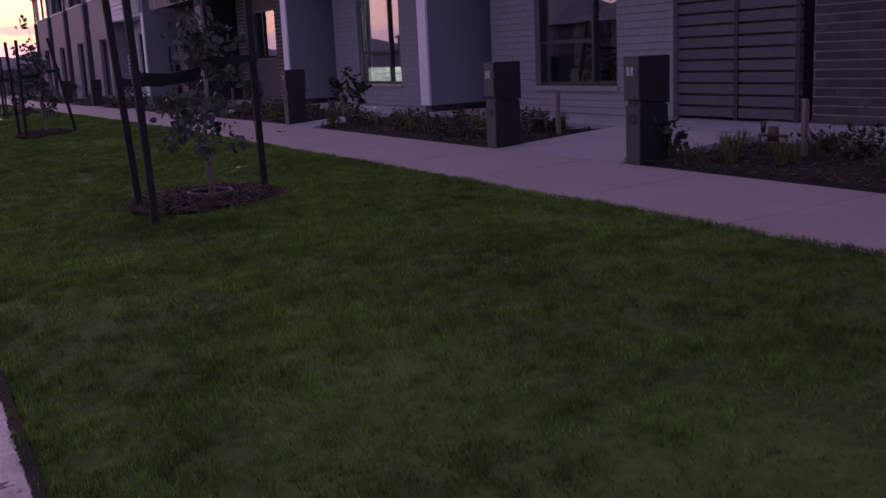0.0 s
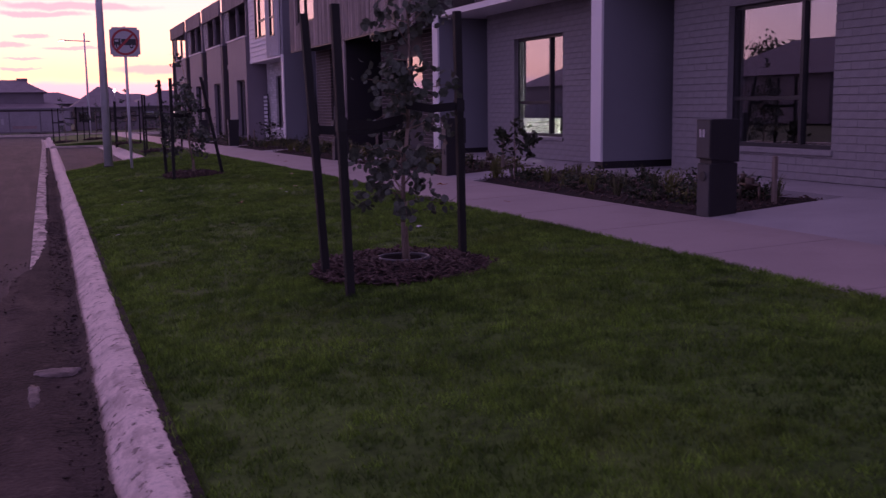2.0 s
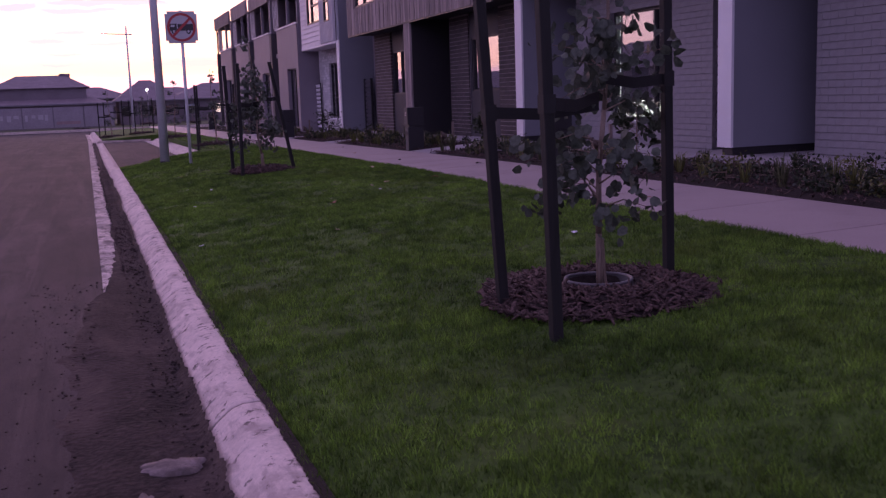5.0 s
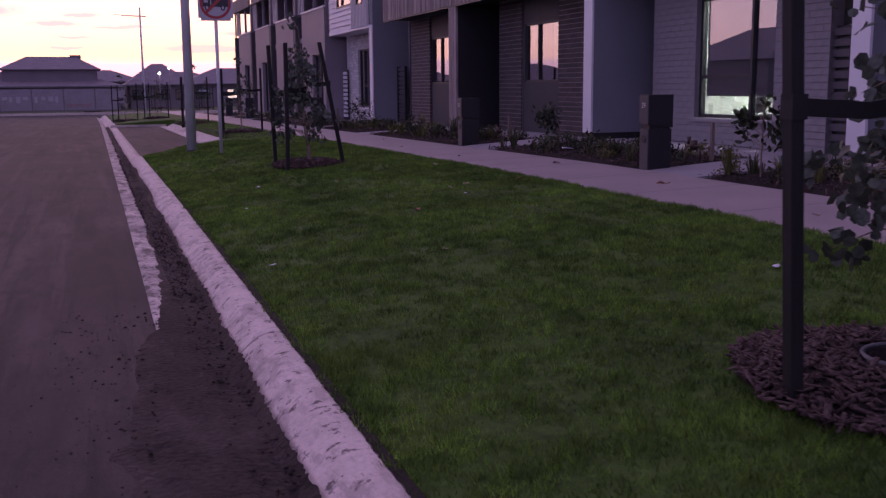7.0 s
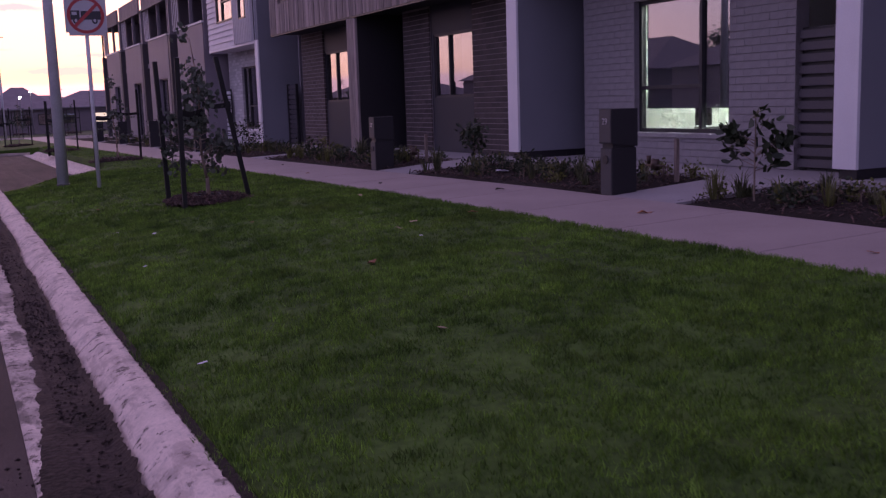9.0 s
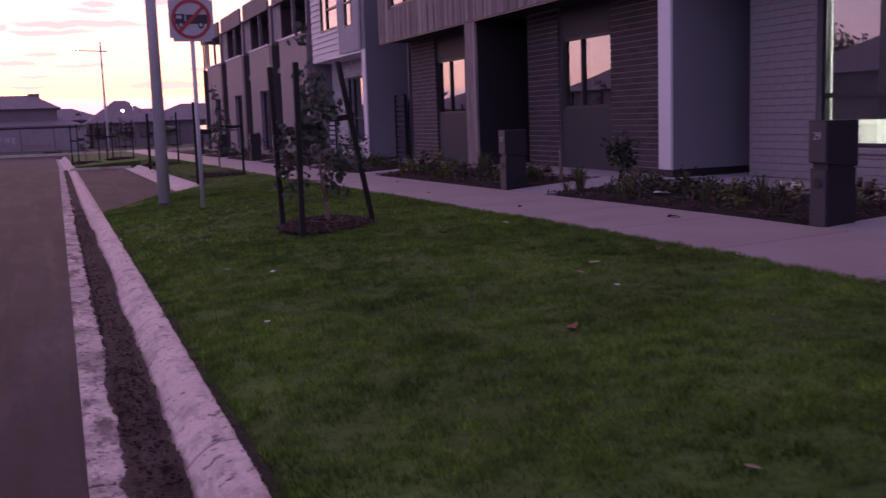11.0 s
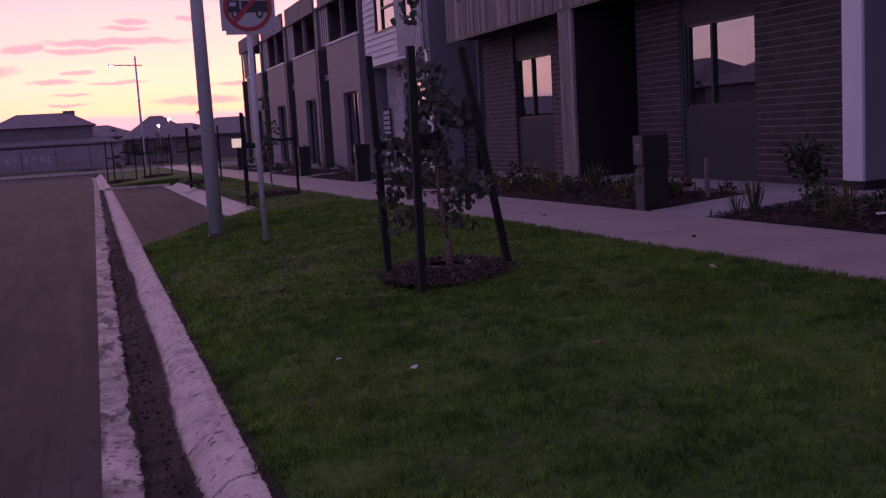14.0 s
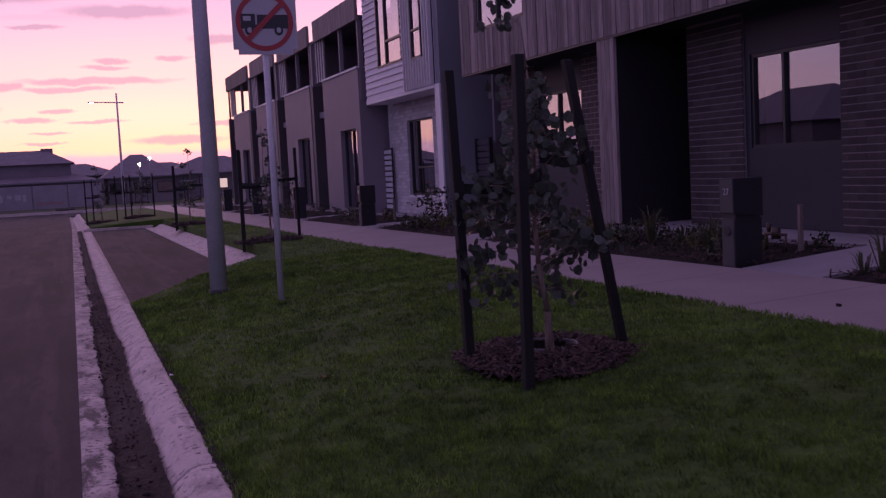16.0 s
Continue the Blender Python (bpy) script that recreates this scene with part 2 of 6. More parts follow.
GRASS = material("lawn", (0.034, 0.074, 0.012), 0.9, 0, 0.35, 1.1, 22, 0.6, 0.02, color2=(0.052, 0.098, 0.018), spec=0.2)
BLADE = material("grass_blade", (0.062, 0.150, 0.020), 0.6, 0, 0.5, 0.9, 6, 0, per="island", color2=(0.115, 0.212, 0.032), spec=0.35)
# lightened base colour: distance haze is mixed into it
FARGRASS = material("rough_grass", (0.085, 0.092, 0.050), 0.95, 0, 0.4, 0.15, 2.0, 0.3, 0.03, spec=0.2)
ASPHALT = material("asphalt", (0.048, 0.034, 0.035), 0.82, 0, 0.32, 0.8, 120, 0.8, 0.008, spec=0.25)
DIRT = material("gutter_dirt", (0.031, 0.0215, 0.0205), 0.9, 0, 0.6, 3, 34, 1.0, 0.03, spec=0.2)
KERB = material("kerb_concrete", (0.61, 0.495, 0.46), 0.8, 0, 0.16, 4, 60, 0.12, 0.003)
PATH_C = material("footpath_concrete", (0.305, 0.245, 0.245), 0.65, 0, 0.12, 1.2, 90, 0.3, 0.002)
PORCH_C = material("porch_concrete", (0.31, 0.285, 0.305), 0.8, 0, 0.12, 1.5, 80, 0.2, 0.002)
SPILL = material("dried_concrete", (0.17, 0.135, 0.135), 0.85, 0, 0.3, 9, 70, 0.5, 0.004)
overlay(SPILL, (0.06, 0.045, 0.042), 7.0, 0.46, 0.60, 0.8)
overlay(KERB, (0.16, 0.13, 0.13), 3.5, 0.53, 0.70, 0.65)
overlay(KERB, (0.07, 0.052, 0.048), 14.0, 0.585, 0.635, 0.9)
overlay(KERB, (0.33, 0.28, 0.29), 30.0, 0.55, 0.62, 0.5)
overlay(KERB, (0.30, 0.23, 0.22), 7.0, 0.52, 0.60, 0.5, (1.6, 0.5, 1.6))
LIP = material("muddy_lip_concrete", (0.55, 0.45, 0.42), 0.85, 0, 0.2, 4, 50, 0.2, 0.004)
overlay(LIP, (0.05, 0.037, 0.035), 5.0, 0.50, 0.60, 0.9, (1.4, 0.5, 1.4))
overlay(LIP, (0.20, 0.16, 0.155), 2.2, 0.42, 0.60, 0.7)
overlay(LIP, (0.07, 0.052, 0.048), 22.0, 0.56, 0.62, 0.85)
overlay(ASPHALT, (0.026, 0.019, 0.020), 1.6, 0.47, 0.64, 0.9, (1, 0.10, 1))
overlay(ASPHALT, (0.092, 0.068, 0.068), 1.3, 0.50, 0.68, 0.65, (1, 0.18, 1))
overlay(ASPHALT, (0.082, 0.060, 0.060), 4.5, 0.54, 0.62, 0.55, (1, 0.025, 1))
overlay(ASPHALT, (0.022, 0.016, 0.017), 6.0, 0.55, 0.64, 0.6, (1, 0.03, 1))
overlay(ASPHALT, (0.026, 0.020, 0.020), 9.0, 0.52, 0.66, 0.6, (1, 0.3, 1))
overlay(ASPHALT, (0.10, 0.08, 0.082), 70.0, 0.60, 0.70, 0.7)
overlay(DIRT, (0.066, 0.047, 0.043), 2.2, 0.47, 0.62, 0.85, (1, 0.45, 1))
overlay(DIRT, (0.095, 0.072, 0.066), 9.0, 0.60, 0.70, 0.6)
overlay(PATH_C, (0.20, 0.155, 0.15), 1.7, 0.55, 0.75, 0.35)
overlay(GRASS, (0.095, 0.105, 0.030), 0.9, 0.55, 0.72, 0.35)
overlay(BLADE, (0.115, 0.140, 0.030), 0.8, 0.53, 0.70, 0.45)
overlay(BLADE, (0.026, 0.062, 0.010), 7.0, 0.48, 0.62, 0.65)
overlay(BLADE, (0.15, 0.20, 0.045), 16.0, 0.56, 0.68, 0.5)
for nd in BLADE.node_tree.nodes:
    if nd.type == "MAP_RANGE" and nd.inputs["To Min"].default_value > 0.5:
        nd.inputs["To Min"].default_value, nd.inputs["To Max"].default_value = 0.38, 1.75
leafy(BLADE, 0.42)
SOIL = material("bed_soil", (0.022, 0.016, 0.015), 0.95, 0, 0.4, 6, 50, 0.9, 0.02, spec=0.2)
CHIP = material("bark_chip", (0.016, 0.0095, 0.009), 0.8, 0, 0.5, 22, 90, 0.2, 0.002, per="island", color2=(0.090, 0.055, 0.050), spec=0.3)
BRICK_L = material("pale_brick", (0.265, 0.243, 0.255), 0.85, 0, 0.12, 6, 70, 0.5, 0.004, per="")
MORTAR_L = material("pale_mortar", (0.245, 0.225, 0.235), 0.95, 0, 0.1, 8, 60, 0.3)
BRICK_D = material("dark_brick", (0.058, 0.043, 0.043), 0.8, 0, 0.25, 7, 80, 0.5, 0.004, per="object")
MORTAR_D = material("grey_mortar", (0.27, 0.23, 0.235), 0.95, 0, 0.15, 8, 60, 0.3)
BRICK_D_FAR = brick_material("dark_brick_far", (0.090, 0.062, 0.058), (0.24, 0.21, 0.21), 0.10, 0.30)
BRICK_W_FAR = brick_material("white_brick_far", (0.52, 0.49, 0.50), (0.42, 0.40, 0.40), 0.10, 0.30)
RENDER_G = material("grey_render", (0.21, 0.21, 0.243), 0.62, 0, 0.06, 1.2, 90, 0.25, 0.002)
# charcoal lightened: haze and the lit front are put into the colour
RENDER_D = material("hazy_charcoal_render", (0.215, 0.185, 0.212), 0.62, 0, 0.1, 1.0, 80, 0.25, 0.002)
# shaded copy of the charcoal, for entries, fins and balcony recesses
RENDER_D_SHADE = material("charcoal_shade_render", (0.070, 0.060, 0.068), 0.62, 0, 0.12, 1.0, 80, 0.25, 0.002)
# near-black: facing of black parts, and recess shade put into the colour
RENDER_B = material("dark_and_shade_render", (0.018, 0.016, 0.019), 0.62, 0, 0.12, 1.0, 80, 0.25, 0.002)
WHITE = material("white_paint", (0.74, 0.71, 0.74), 0.55, 0, 0.04, 2, 60, 0.08, 0.001)
PANEL = material("slate_panel", (0.026, 0.026, 0.036), 0.6, 0, 0.1, 2, 40, 0.1, 0.001)
BLACK = material("black_paint", (0.020, 0.018, 0.021), 0.5, 0, 0.2, 3, 50, 0.1, 0.001)
FRAME = material("window_frame", (0.022, 0.021, 0.026), 0.45, 0, 0.1, 4, 60, 0.05, 0.001)
TIMBER = stretched("weathered_timber", (0.225, 0.18, 0.178), (10, 10, 0.7), 0.75, 0.35, 0.4, per="object")
BOARD = stretched("white_weatherboard", (0.66, 0.62, 0.65), (2, 2, 6), 0.6, 0.05, 0.1)
SLAT = material("screen_slat", (0.085, 0.075, 0.085), 0.6, 0, 0.15, 3, 50, 0.1, 0.001)
STAKE = stretched("black_stake", (0.008, 0.007, 0.0075), (12, 12, 1.2), 0.75, 0.5, 0.7)
STRAP = material("rubber_strap", (0.009, 0.008, 0.009), 0.7, 0, 0.2, 10, 80, 0.1)
TRUNK = stretched("young_bark", (0.20, 0.145, 0.115), (20, 20, 2.5), 0.8, 0.4, 0.5)
LEAF_E = material("eucalypt_leaf", (0.046, 0.064, 0.047), 0.55, 0, 0.3, 8, 40, 0, per="island", color2=(0.09, 0.105, 0.085))
LEAF_S = material("shrub_leaf", (0.026, 0.038, 0.018), 0.5, 0, 0.3, 8, 40, 0, per="island")
LEAF_Y = material("yellow_green_leaf", (0.12, 0.125, 0.035), 0.6, 0, 0.3, 8, 40, 0, per="island")
LEAF_G = material("strap_leaf", (0.060, 0.078, 0.034), 0.6, 0, 0.35, 8, 40, 0, per="island", color2=(0.10, 0.10, 0.05))
for m in (LEAF_E, LEAF_S, LEAF_Y, LEAF_G):
    leafy(m, 0.25)
RING = material("grey_plastic_rim", (0.085, 0.08, 0.088), 0.5, 0, 0.15, 10, 60, 0.1)
POLE = material("galvanised_pole", (0.58, 0.56, 0.61), 0.45, 0.0, 0.12, 3, 40, 0.05)
LETTERBOX = material("letterbox_body", (0.015, 0.014, 0.017), 0.5, 0, 0.15, 5, 50, 0.1, 0.001)
LETTERFACE = material("letterbox_face", (0.048, 0.047, 0.056), 0.5, 0, 0.12, 5, 60, 0.1, 0.001)
SIGNWHITE = material("sign_white", (0.46, 0.44, 0.48), 0.5, 0, 0.05, 4, 40, 0)
SIGNRED = material("sign_red", (0.42, 0.045, 0.05), 0.5, 0, 0.08, 4, 40, 0)
SIGNBLACK = material("sign_black", (0.035, 0.033, 0.04), 0.5, 0, 0.1, 4, 40, 0)
# far roofs and walls: evening haze is put into these paler purples
ROOF = material("hazy_roof_tile", (0.17, 0.135, 0.16), 0.8, 0, 0.2, 1.5, 20, 0.4, 0.02)
FARWALL = material("hazy_far_wall", (0.17, 0.14, 0.16), 0.9, 0, 0.15, 0.8, 10, 0.1)
BANNER = material("fence_banner", (0.25, 0.22, 0.25), 0.7, 0, 0.15, 0.8, 12, 0.2, 0.01)
BANNER_D = material("banner_print", (0.36, 0.33, 0.36), 0.7, 0, 0.08, 1, 12, 0)
BANNER_R = material("banner_red", (0.27, 0.18, 0.19), 0.7, 0, 0.2, 1, 12, 0)
GALV = material("fence_steel", (0.16, 0.15, 0.17), 0.5, 0.5, 0.1, 5, 40, 0)
PAPER = material("paper_scrap", (0.62, 0.60, 0.66), 0.7, 0, 0.08, 20, 80, 0.1)
DEADLEAF = material("dead_leaf", (0.26, 0.095, 0.04), 0.7, 0, 0.3, 30, 80, 0.1, per="object")
TANLEAF = material("tan_leaf", (0.30, 0.22, 0.14), 0.7, 0, 0.3, 30, 80, 0.1, per="object")
COPPER = material("brass_pipe", (0.075, 0.05, 0.04), 0.5, 0.4, 0.2, 10, 50, 0)
PICKET = stretched("timber_peg", (0.20, 0.15, 0.13), (14, 14, 2), 0.8, 0.3, 0.4)
ROOMWALL = material("room_plaster", (0.66, 0.68, 0.62), 0.9, 0, 0.04, 2, 30, 0)
BLIND = material("roller_blind", (0.16, 0.155, 0.17), 0.85, 0, 0.06, 2, 120, 0.1)
DOOR_M = material("front_door", (0.045, 0.05, 0.07), 0.5, 0, 0.1, 2, 40, 0.05)
ORANGE = material("orange_mesh", (0.55, 0.14, 0.06), 0.7, 0, 0.2, 6, 40, 0)
GLASS = glass_material()
LAMPGLOW = emitter("lamp_glow", (1.0, 0.95, 0.85), 10.0)
ROOMGLOW = emitter("room_light", (0.80, 1.0, 0.88), 72.0)
HOMEGLOW = emitter("far_window_glow", (1.0, 0.85, 0.6), 0.3)


# ---- helpers of this scene ----
def box(bm, x0, x1, y0, y1, z0, z1):
    vs = [bm.verts.new((x, y, z)) for x in (x0, x1) for y in (y0, y1) for z in (z0, z1)]
    for f in ((0, 1, 3, 2), (4, 6, 7, 5), (0, 4, 5, 1), (2, 3, 7, 6), (0, 2, 6, 4), (1, 5, 7, 3)):
        bm.faces.new([vs[i] for i in f])


def boxes(*rows):
    bm = bmesh.new()
    for r in rows:
        box(bm, *r)
    if len(rows) > 1:
        bmesh.ops.remove_doubles(bm, verts=bm.verts, dist=0.0001)
    return bm


def tube(bm, a, b, ra, rb, n=8, cap=True):
    a, b = Vector(a), Vector(b)
    d = (b - a).normalized()
    u = d.orthogonal().normalized()
    v = d.cross(u)
    rings = []
    for p, r in ((a, ra), (b, rb)):
        rings.append([bm.verts.new(p + r * (math.cos(2 * math.pi * i / n) * u + math.sin(2 * math.pi * i / n) * v)) for i in range(n)])
    for i in range(n):
        f = bm.faces.new((rings[0][i], rings[0][(i + 1) % n], rings[1][(i + 1) % n], rings[1][i]))
        f.smooth = n > 6
    if cap:
        bm.faces.new(rings[0][::-1])
        bm.faces.new(rings[1])


def base_of(ob):
    p = Vector()
    while ob:
        p = p + ob.location
        ob = ob.parent
    return p


def part(name, bm, mat, parent=None, label="", bevel=0.0):
    """Links a bmesh in world metres as one mesh object, under a thing or a part where one is given."""
    if bevel:
        bmesh.ops.bevel(bm, geom=list(bm.edges), offset=bevel, segments=1, affect="EDGES", clamp_overlap=True)
    if parent:
        bmesh.ops.translate(bm, vec=-base_of(parent), verts=bm.verts)
    bmesh.ops.recalc_face_normals(bm, faces=bm.faces)
    me = bpy.data.meshes.new(name)
    bm.to_mesh(me)
    bm.free()
    me.materials.append(mat)
    ob = new(name, me)
    ob.parent = parent
    if label:
        tagged(ob, label)
    return ob


def thing(name, at, label, category, group="", kind=""):
    ob = new(name)
    ob.location = at
    ob.empty_display_size = 0.2
    return tagged(ob, label, category, group, kind)


def soup(name, verts, faces, mat, parent=None, kind="", smooth=False):
    """One mesh from many loose pieces in world metres."""
    me = bpy.data.meshes.new(name)
    v = np.asarray(verts, dtype=np.float32)
    f = np.asarray(faces, dtype=np.int32)
    if parent:
        v = v - np.array(base_of(parent), dtype=np.float32)
    me.vertices.add(len(v))
    me.vertices.foreach_set("co", v.ravel())
    k = f.shape[1]
    me.loops.add(f.size)
    me.loops.foreach_set("vertex_index", f.ravel())
    me.polygons.add(len(f))
    me.polygons.foreach_set("loop_start", np.arange(0, f.size, k, dtype=np.int32))
    me.polygons.foreach_set("loop_total", np.full(len(f), k, dtype=np.int32))
    me.update(calc_edges=True)
    me.validate()
    me.materials.append(mat)
    ob = new(name, me)
    ob.parent = parent
    if kind:
        ob["kind"] = kind
    return ob


def fall(y):
    """The street drops gently past the second tree."""
    return -0.0085 * min(max(0.0, y - 18.0), 62.0)


def drift(y):
    """How far the kerb line stands off the street's axis."""
    return min(max(0.03 + 0.006 * (y - 10.0), 0.015), 0.33)


def verge_z(x):
    """The lawn climbs from the low kerb and levels out towards the footpath."""
    u = min(max((x - 0.14) / 3.6, 0.0), 1.0)
    return LOW + 0.02 + 0.21 * (1.0 - (1.0 - u) ** 2)


LOW = -0.06  # the carriageway and its kerb lie this much lower


# ---- ground, road, kerb ----
Y0, Y1 = -14.0, 300.0
BENDS = [Y0 - 40, 18.0, 80.0, 400.0]


def strip(name, x0, x1, ys, z, mat, label, cat, thick=0.0, sheared=False):
    """A flat strip along the street; z at both edges."""
    z0, z1 = z if isinstance(z, tuple) else (z, z)
    bm = bmesh.new()
    rows = [(bm.verts.new((x0, y, z0 + fall(y))), bm.verts.new((x1 + (drift(y) if sheared else 0.0), y, z1 + fall(y)))) for y in ys]
    for a, b in zip(rows, rows[1:]):
        bm.faces.new((a[0], a[1], b[1], b[0]))
    if thick:
        r = bmesh.ops.extrude_face_region(bm, geom=list(bm.faces))
        bmesh.ops.translate(bm, vec=(0, 0, -thick), verts=[v for v in r["geom"] if isinstance(v, bmesh.types.BMVert)])
    return tagged(part(name, bm, mat), label, cat, kind="structure")


strip("ground", -600, 600, [-400, 18, 80, 900], -0.22, FARGRASS, "rough dull green ground reaching the horizon", "ground")
strip("road", -7.6, -0.534, [Y0 - 40, 0, 10, 18, 60, 80, 82.5], LOW - 0.10, ASPHALT, "worn purple-grey asphalt road with tyre marks", "road", 0.1, True)
bm = bmesh.new()
f_end = fall(90)
box(bm, -90, 90, 82.5, 90.0, f_end - 0.26, f_end + LOW - 0.10)
tagged(part("road", bm, ASPHALT), "asphalt cross street at the far end", "road", kind="structure")
strip("verge", -60, -7.95, [Y0 - 40, 18, 80, 82.4], LOW + 0.02, FARGRASS, "rough grass verge across the road", "verge", 0.2)
bm = bmesh.new()
box(bm, -90, 90, 90.3, 90.5, f_end - 0.2, f_end + 0.03)
tagged(part("kerb", bm, KERB), "pale concrete kerb along the cross street", "kerb", kind="structure")
strip("kerb", -7.95, -7.6, [Y0 - 40, 18, 80, 82.4], LOW + 0.03, KERB, "pale concrete kerb across the road", "kerb", 0.2)

# the kerb and its channel: poured in lengths, the face rolling down to the channel
KERB_PROFILE = [(0.115, -0.2), (0.115, 0.018), (0.08, 0.03), (0.01, 0.028), (-0.04, 0.012), (-0.10, -0.035), (-0.16, -0.095), (-0.20, -0.112), (-0.20, -0.2)]
FLAT_PROFILE = [(0.15, -0.2), (0.15, -0.087), (0.02, -0.088), (-0.08, -0.098), (-0.20, -0.112), (-0.20, -0.2)]


def kerb_length(name, prof, y0, y1, parent, mat=KERB, dx=0.0, mirror=False):
    bm = bmesh.new()
    n = max(1, int((y1 - y0) / 0.3))
    stops = [y0 + (y1 - y0) * i / n for i in range(n + 1)]
    if n > 2:
        stops[1:1] = [y0 + 0.008, y0 + 0.03]
        stops[-1:-1] = [y1 - 0.03, y1 - 0.008]
        n += 4
    rings = []
    for i, y in enumerate(stops):
        ring = []
        for j, (x, z) in enumerate(prof):
            w = 0.0013 * noise.noise((x * 9, y * 2.3, z * 9)) if 0 < j < len(prof) - 1 else 0
            edge = 0.005 if (i in (0, n) and 0 < j < len(prof) - 1) else 0
            ring.append(bm.verts.new((dx + drift(y) + (-x if mirror else x) + w, y, LOW + z + w - edge + fall(y))))
        rings.append(ring)
    for a, b in zip(rings, rings[1:]):
        for j in range(len(prof) - 1):
            bm.faces.new((a[j], a[j + 1], b[j + 1], b[j])).smooth = True
    bm.faces.new(rings[0])
    bm.faces.new(rings[-1][::-1])
    return part(name, bm, mat, parent)


kerb = thing("kerb", (0, 0, 0), "pale concrete kerb in cast lengths, dirt-stained, beside the lawn", "kerb", kind="structure")
y = 10.47 - 3.06 * 8
while y < 27.2:
    y2 = min(y + 3.040, 27.25)
    kerb_length("kerb_length", KERB_PROFILE, y, y2, kerb)
    kerb_length("joint", [(x * 0.97, z - 0.007) for x, z in KERB_PROFILE], y2 - 0.003, y2 + 0.023, kerb, SOIL)
    y += 3.06
y = 27.26
while y < 54:
    kerb_length("kerb_length", FLAT_PROFILE, y, y + 3.045, kerb)
    y += 3.06
while y < 80:
    kerb_length("kerb_length", KERB_PROFILE, y, y + 3.05, kerb)
    y += 3.06
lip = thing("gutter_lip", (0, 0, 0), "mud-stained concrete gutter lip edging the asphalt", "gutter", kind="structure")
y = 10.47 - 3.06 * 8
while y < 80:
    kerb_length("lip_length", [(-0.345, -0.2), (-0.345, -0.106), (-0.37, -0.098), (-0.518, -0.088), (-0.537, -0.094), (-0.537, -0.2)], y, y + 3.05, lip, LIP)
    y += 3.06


def dirt_strip():
    """Washed-in soil in the channel, ragged at both edges."""
    bm = bmesh.new()
    rows = []
    y = Y0
    while y < 56:
        thin = 0.03 if y > 27 else 0.0
        near = min(max((12.2 - y) / 3.0, 0.0), 1.0)
        near2 = min(max((14.5 - y) / 3.0, 0.0), 1.0)
        a = -0.150 + 0.030 * noise.noise((1.7, y * 0.7, 0)) + 0.014 * noise.noise((4.0, y * 4.0, 0)) + 0.014 * noise.noise((4.0, y * 13.0, 5)) + 0.012 * noise.noise((8.0, y * 41.0, 5)) - thin
        b = -0.368 - 0.10 * near2 - 0.05 * noise.noise((7.7, y * 0.9, 0)) - 0.03 * noise.noise((9.0, y * 5.0, 0)) - 0.015 * noise.noise((2.0, y * 13.0, 0)) - 0.012 * noise.noise((2.0, y * 37.0, 3)) - (0.33 + 0.16 * noise.noise((5.0, y * 0.8, 2)) + 0.06 * noise.noise((5.0, y * 4.0, 7))) * near + thin
        row = []
        for k in range(13):
            s = k / 12
            x = a + (b - a) * s
            h = -0.1075 + 0.016 * math.sin(math.pi * s) + 0.006 * noise.noise((x * 20, y * 14, 0))
            if x > -0.20:
                h = -0.10 + (x + 0.20) * 0.85 + 0.006
            elif x < -0.35:
                h = -0.0835 if x > -0.62 else -0.0945
                if k == 12:
                    h = -0.0905 if x > -0.53 else -0.103
            row.append(bm.verts.new((x + drift(y), y, LOW + h + fall(y))))
        rows.append(row)
        y += 0.022
    for r, s in zip(rows, rows[1:]):
        for k in range(12):
            bm.faces.new((r[k], r[k + 1], s[k + 1], s[k])).smooth = True
    tagged(part("gutter_dirt", bm, DIRT), "dark washed-in soil lying in the gutter channel", "dirt", kind="stuff")


dirt_strip()


def clods():
    """Loose clods and grit along the channel and the road's edge."""
    rng = np.random.default_rng(9)
    n = 9000
    y = rng.uniform(0, 30, n)
    x = np.where(rng.uniform(size=n) < 0.75, np.where(rng.uniform(size=n) < 0.5, -0.17 - rng.exponential(0.12, n), rng.uniform(-1.05, -0.17, n)), -0.7 - rng.exponential(0.4, n))
    x = np.where((y > 12) & (x < -0.38), rng.uniform(-0.38, -0.17, n), x)
    keep = (x > -3.0) & ~((y > 16) & (rng.uniform(size=n) < 0.6))
    x, y = x[keep], y[keep]
    s = (0.0025 + 0.012 * rng.uniform(size=len(x)) ** 3) * np.where(x < -0.8, 0.7, 1.0)
    z = np.where(x > -0.2, -0.09 + (x + 0.2) * 0.8, -0.088) + LOW + np.array([fall(v) for v in y])
    P = np.stack([x + np.array([drift(v) for v in y]), y, z], 1)
    octa = np.array(((1, 0, 0), (0, 1, 0), (-1, 0, 0), (0, -1, 0), (0, 0, 0.7), (0, 0, -0.5)), np.float32)
    V = P[:, None] + octa[None] * (s[:, None, None] * rng.uniform(0.6, 1.3, (len(x), 6, 1)))
    q = np.array(((0, 1, 4), (1, 2, 4), (2, 3, 4), (3, 0, 4), (1, 0, 5), (2, 1, 5), (3, 2, 5), (0, 3, 5)), np.int32)
    F = (q[None] + 6 * np.arange(len(x), dtype=np.int32)[:, None, None]).reshape(-1, 3)
    tagged(soup("soil_clod", V.reshape(-1, 3), F, DIRT, kind="stuff"), "loose dark soil clods along the gutter", "dirt")


clods()
strip("channel", -0.75, -0.20, [Y0 - 10, 0, 10, 18, 60, 80, 81], LOW - 0.125, KERB, "concrete gutter channel under dirt", "gutter", 0.05, True)


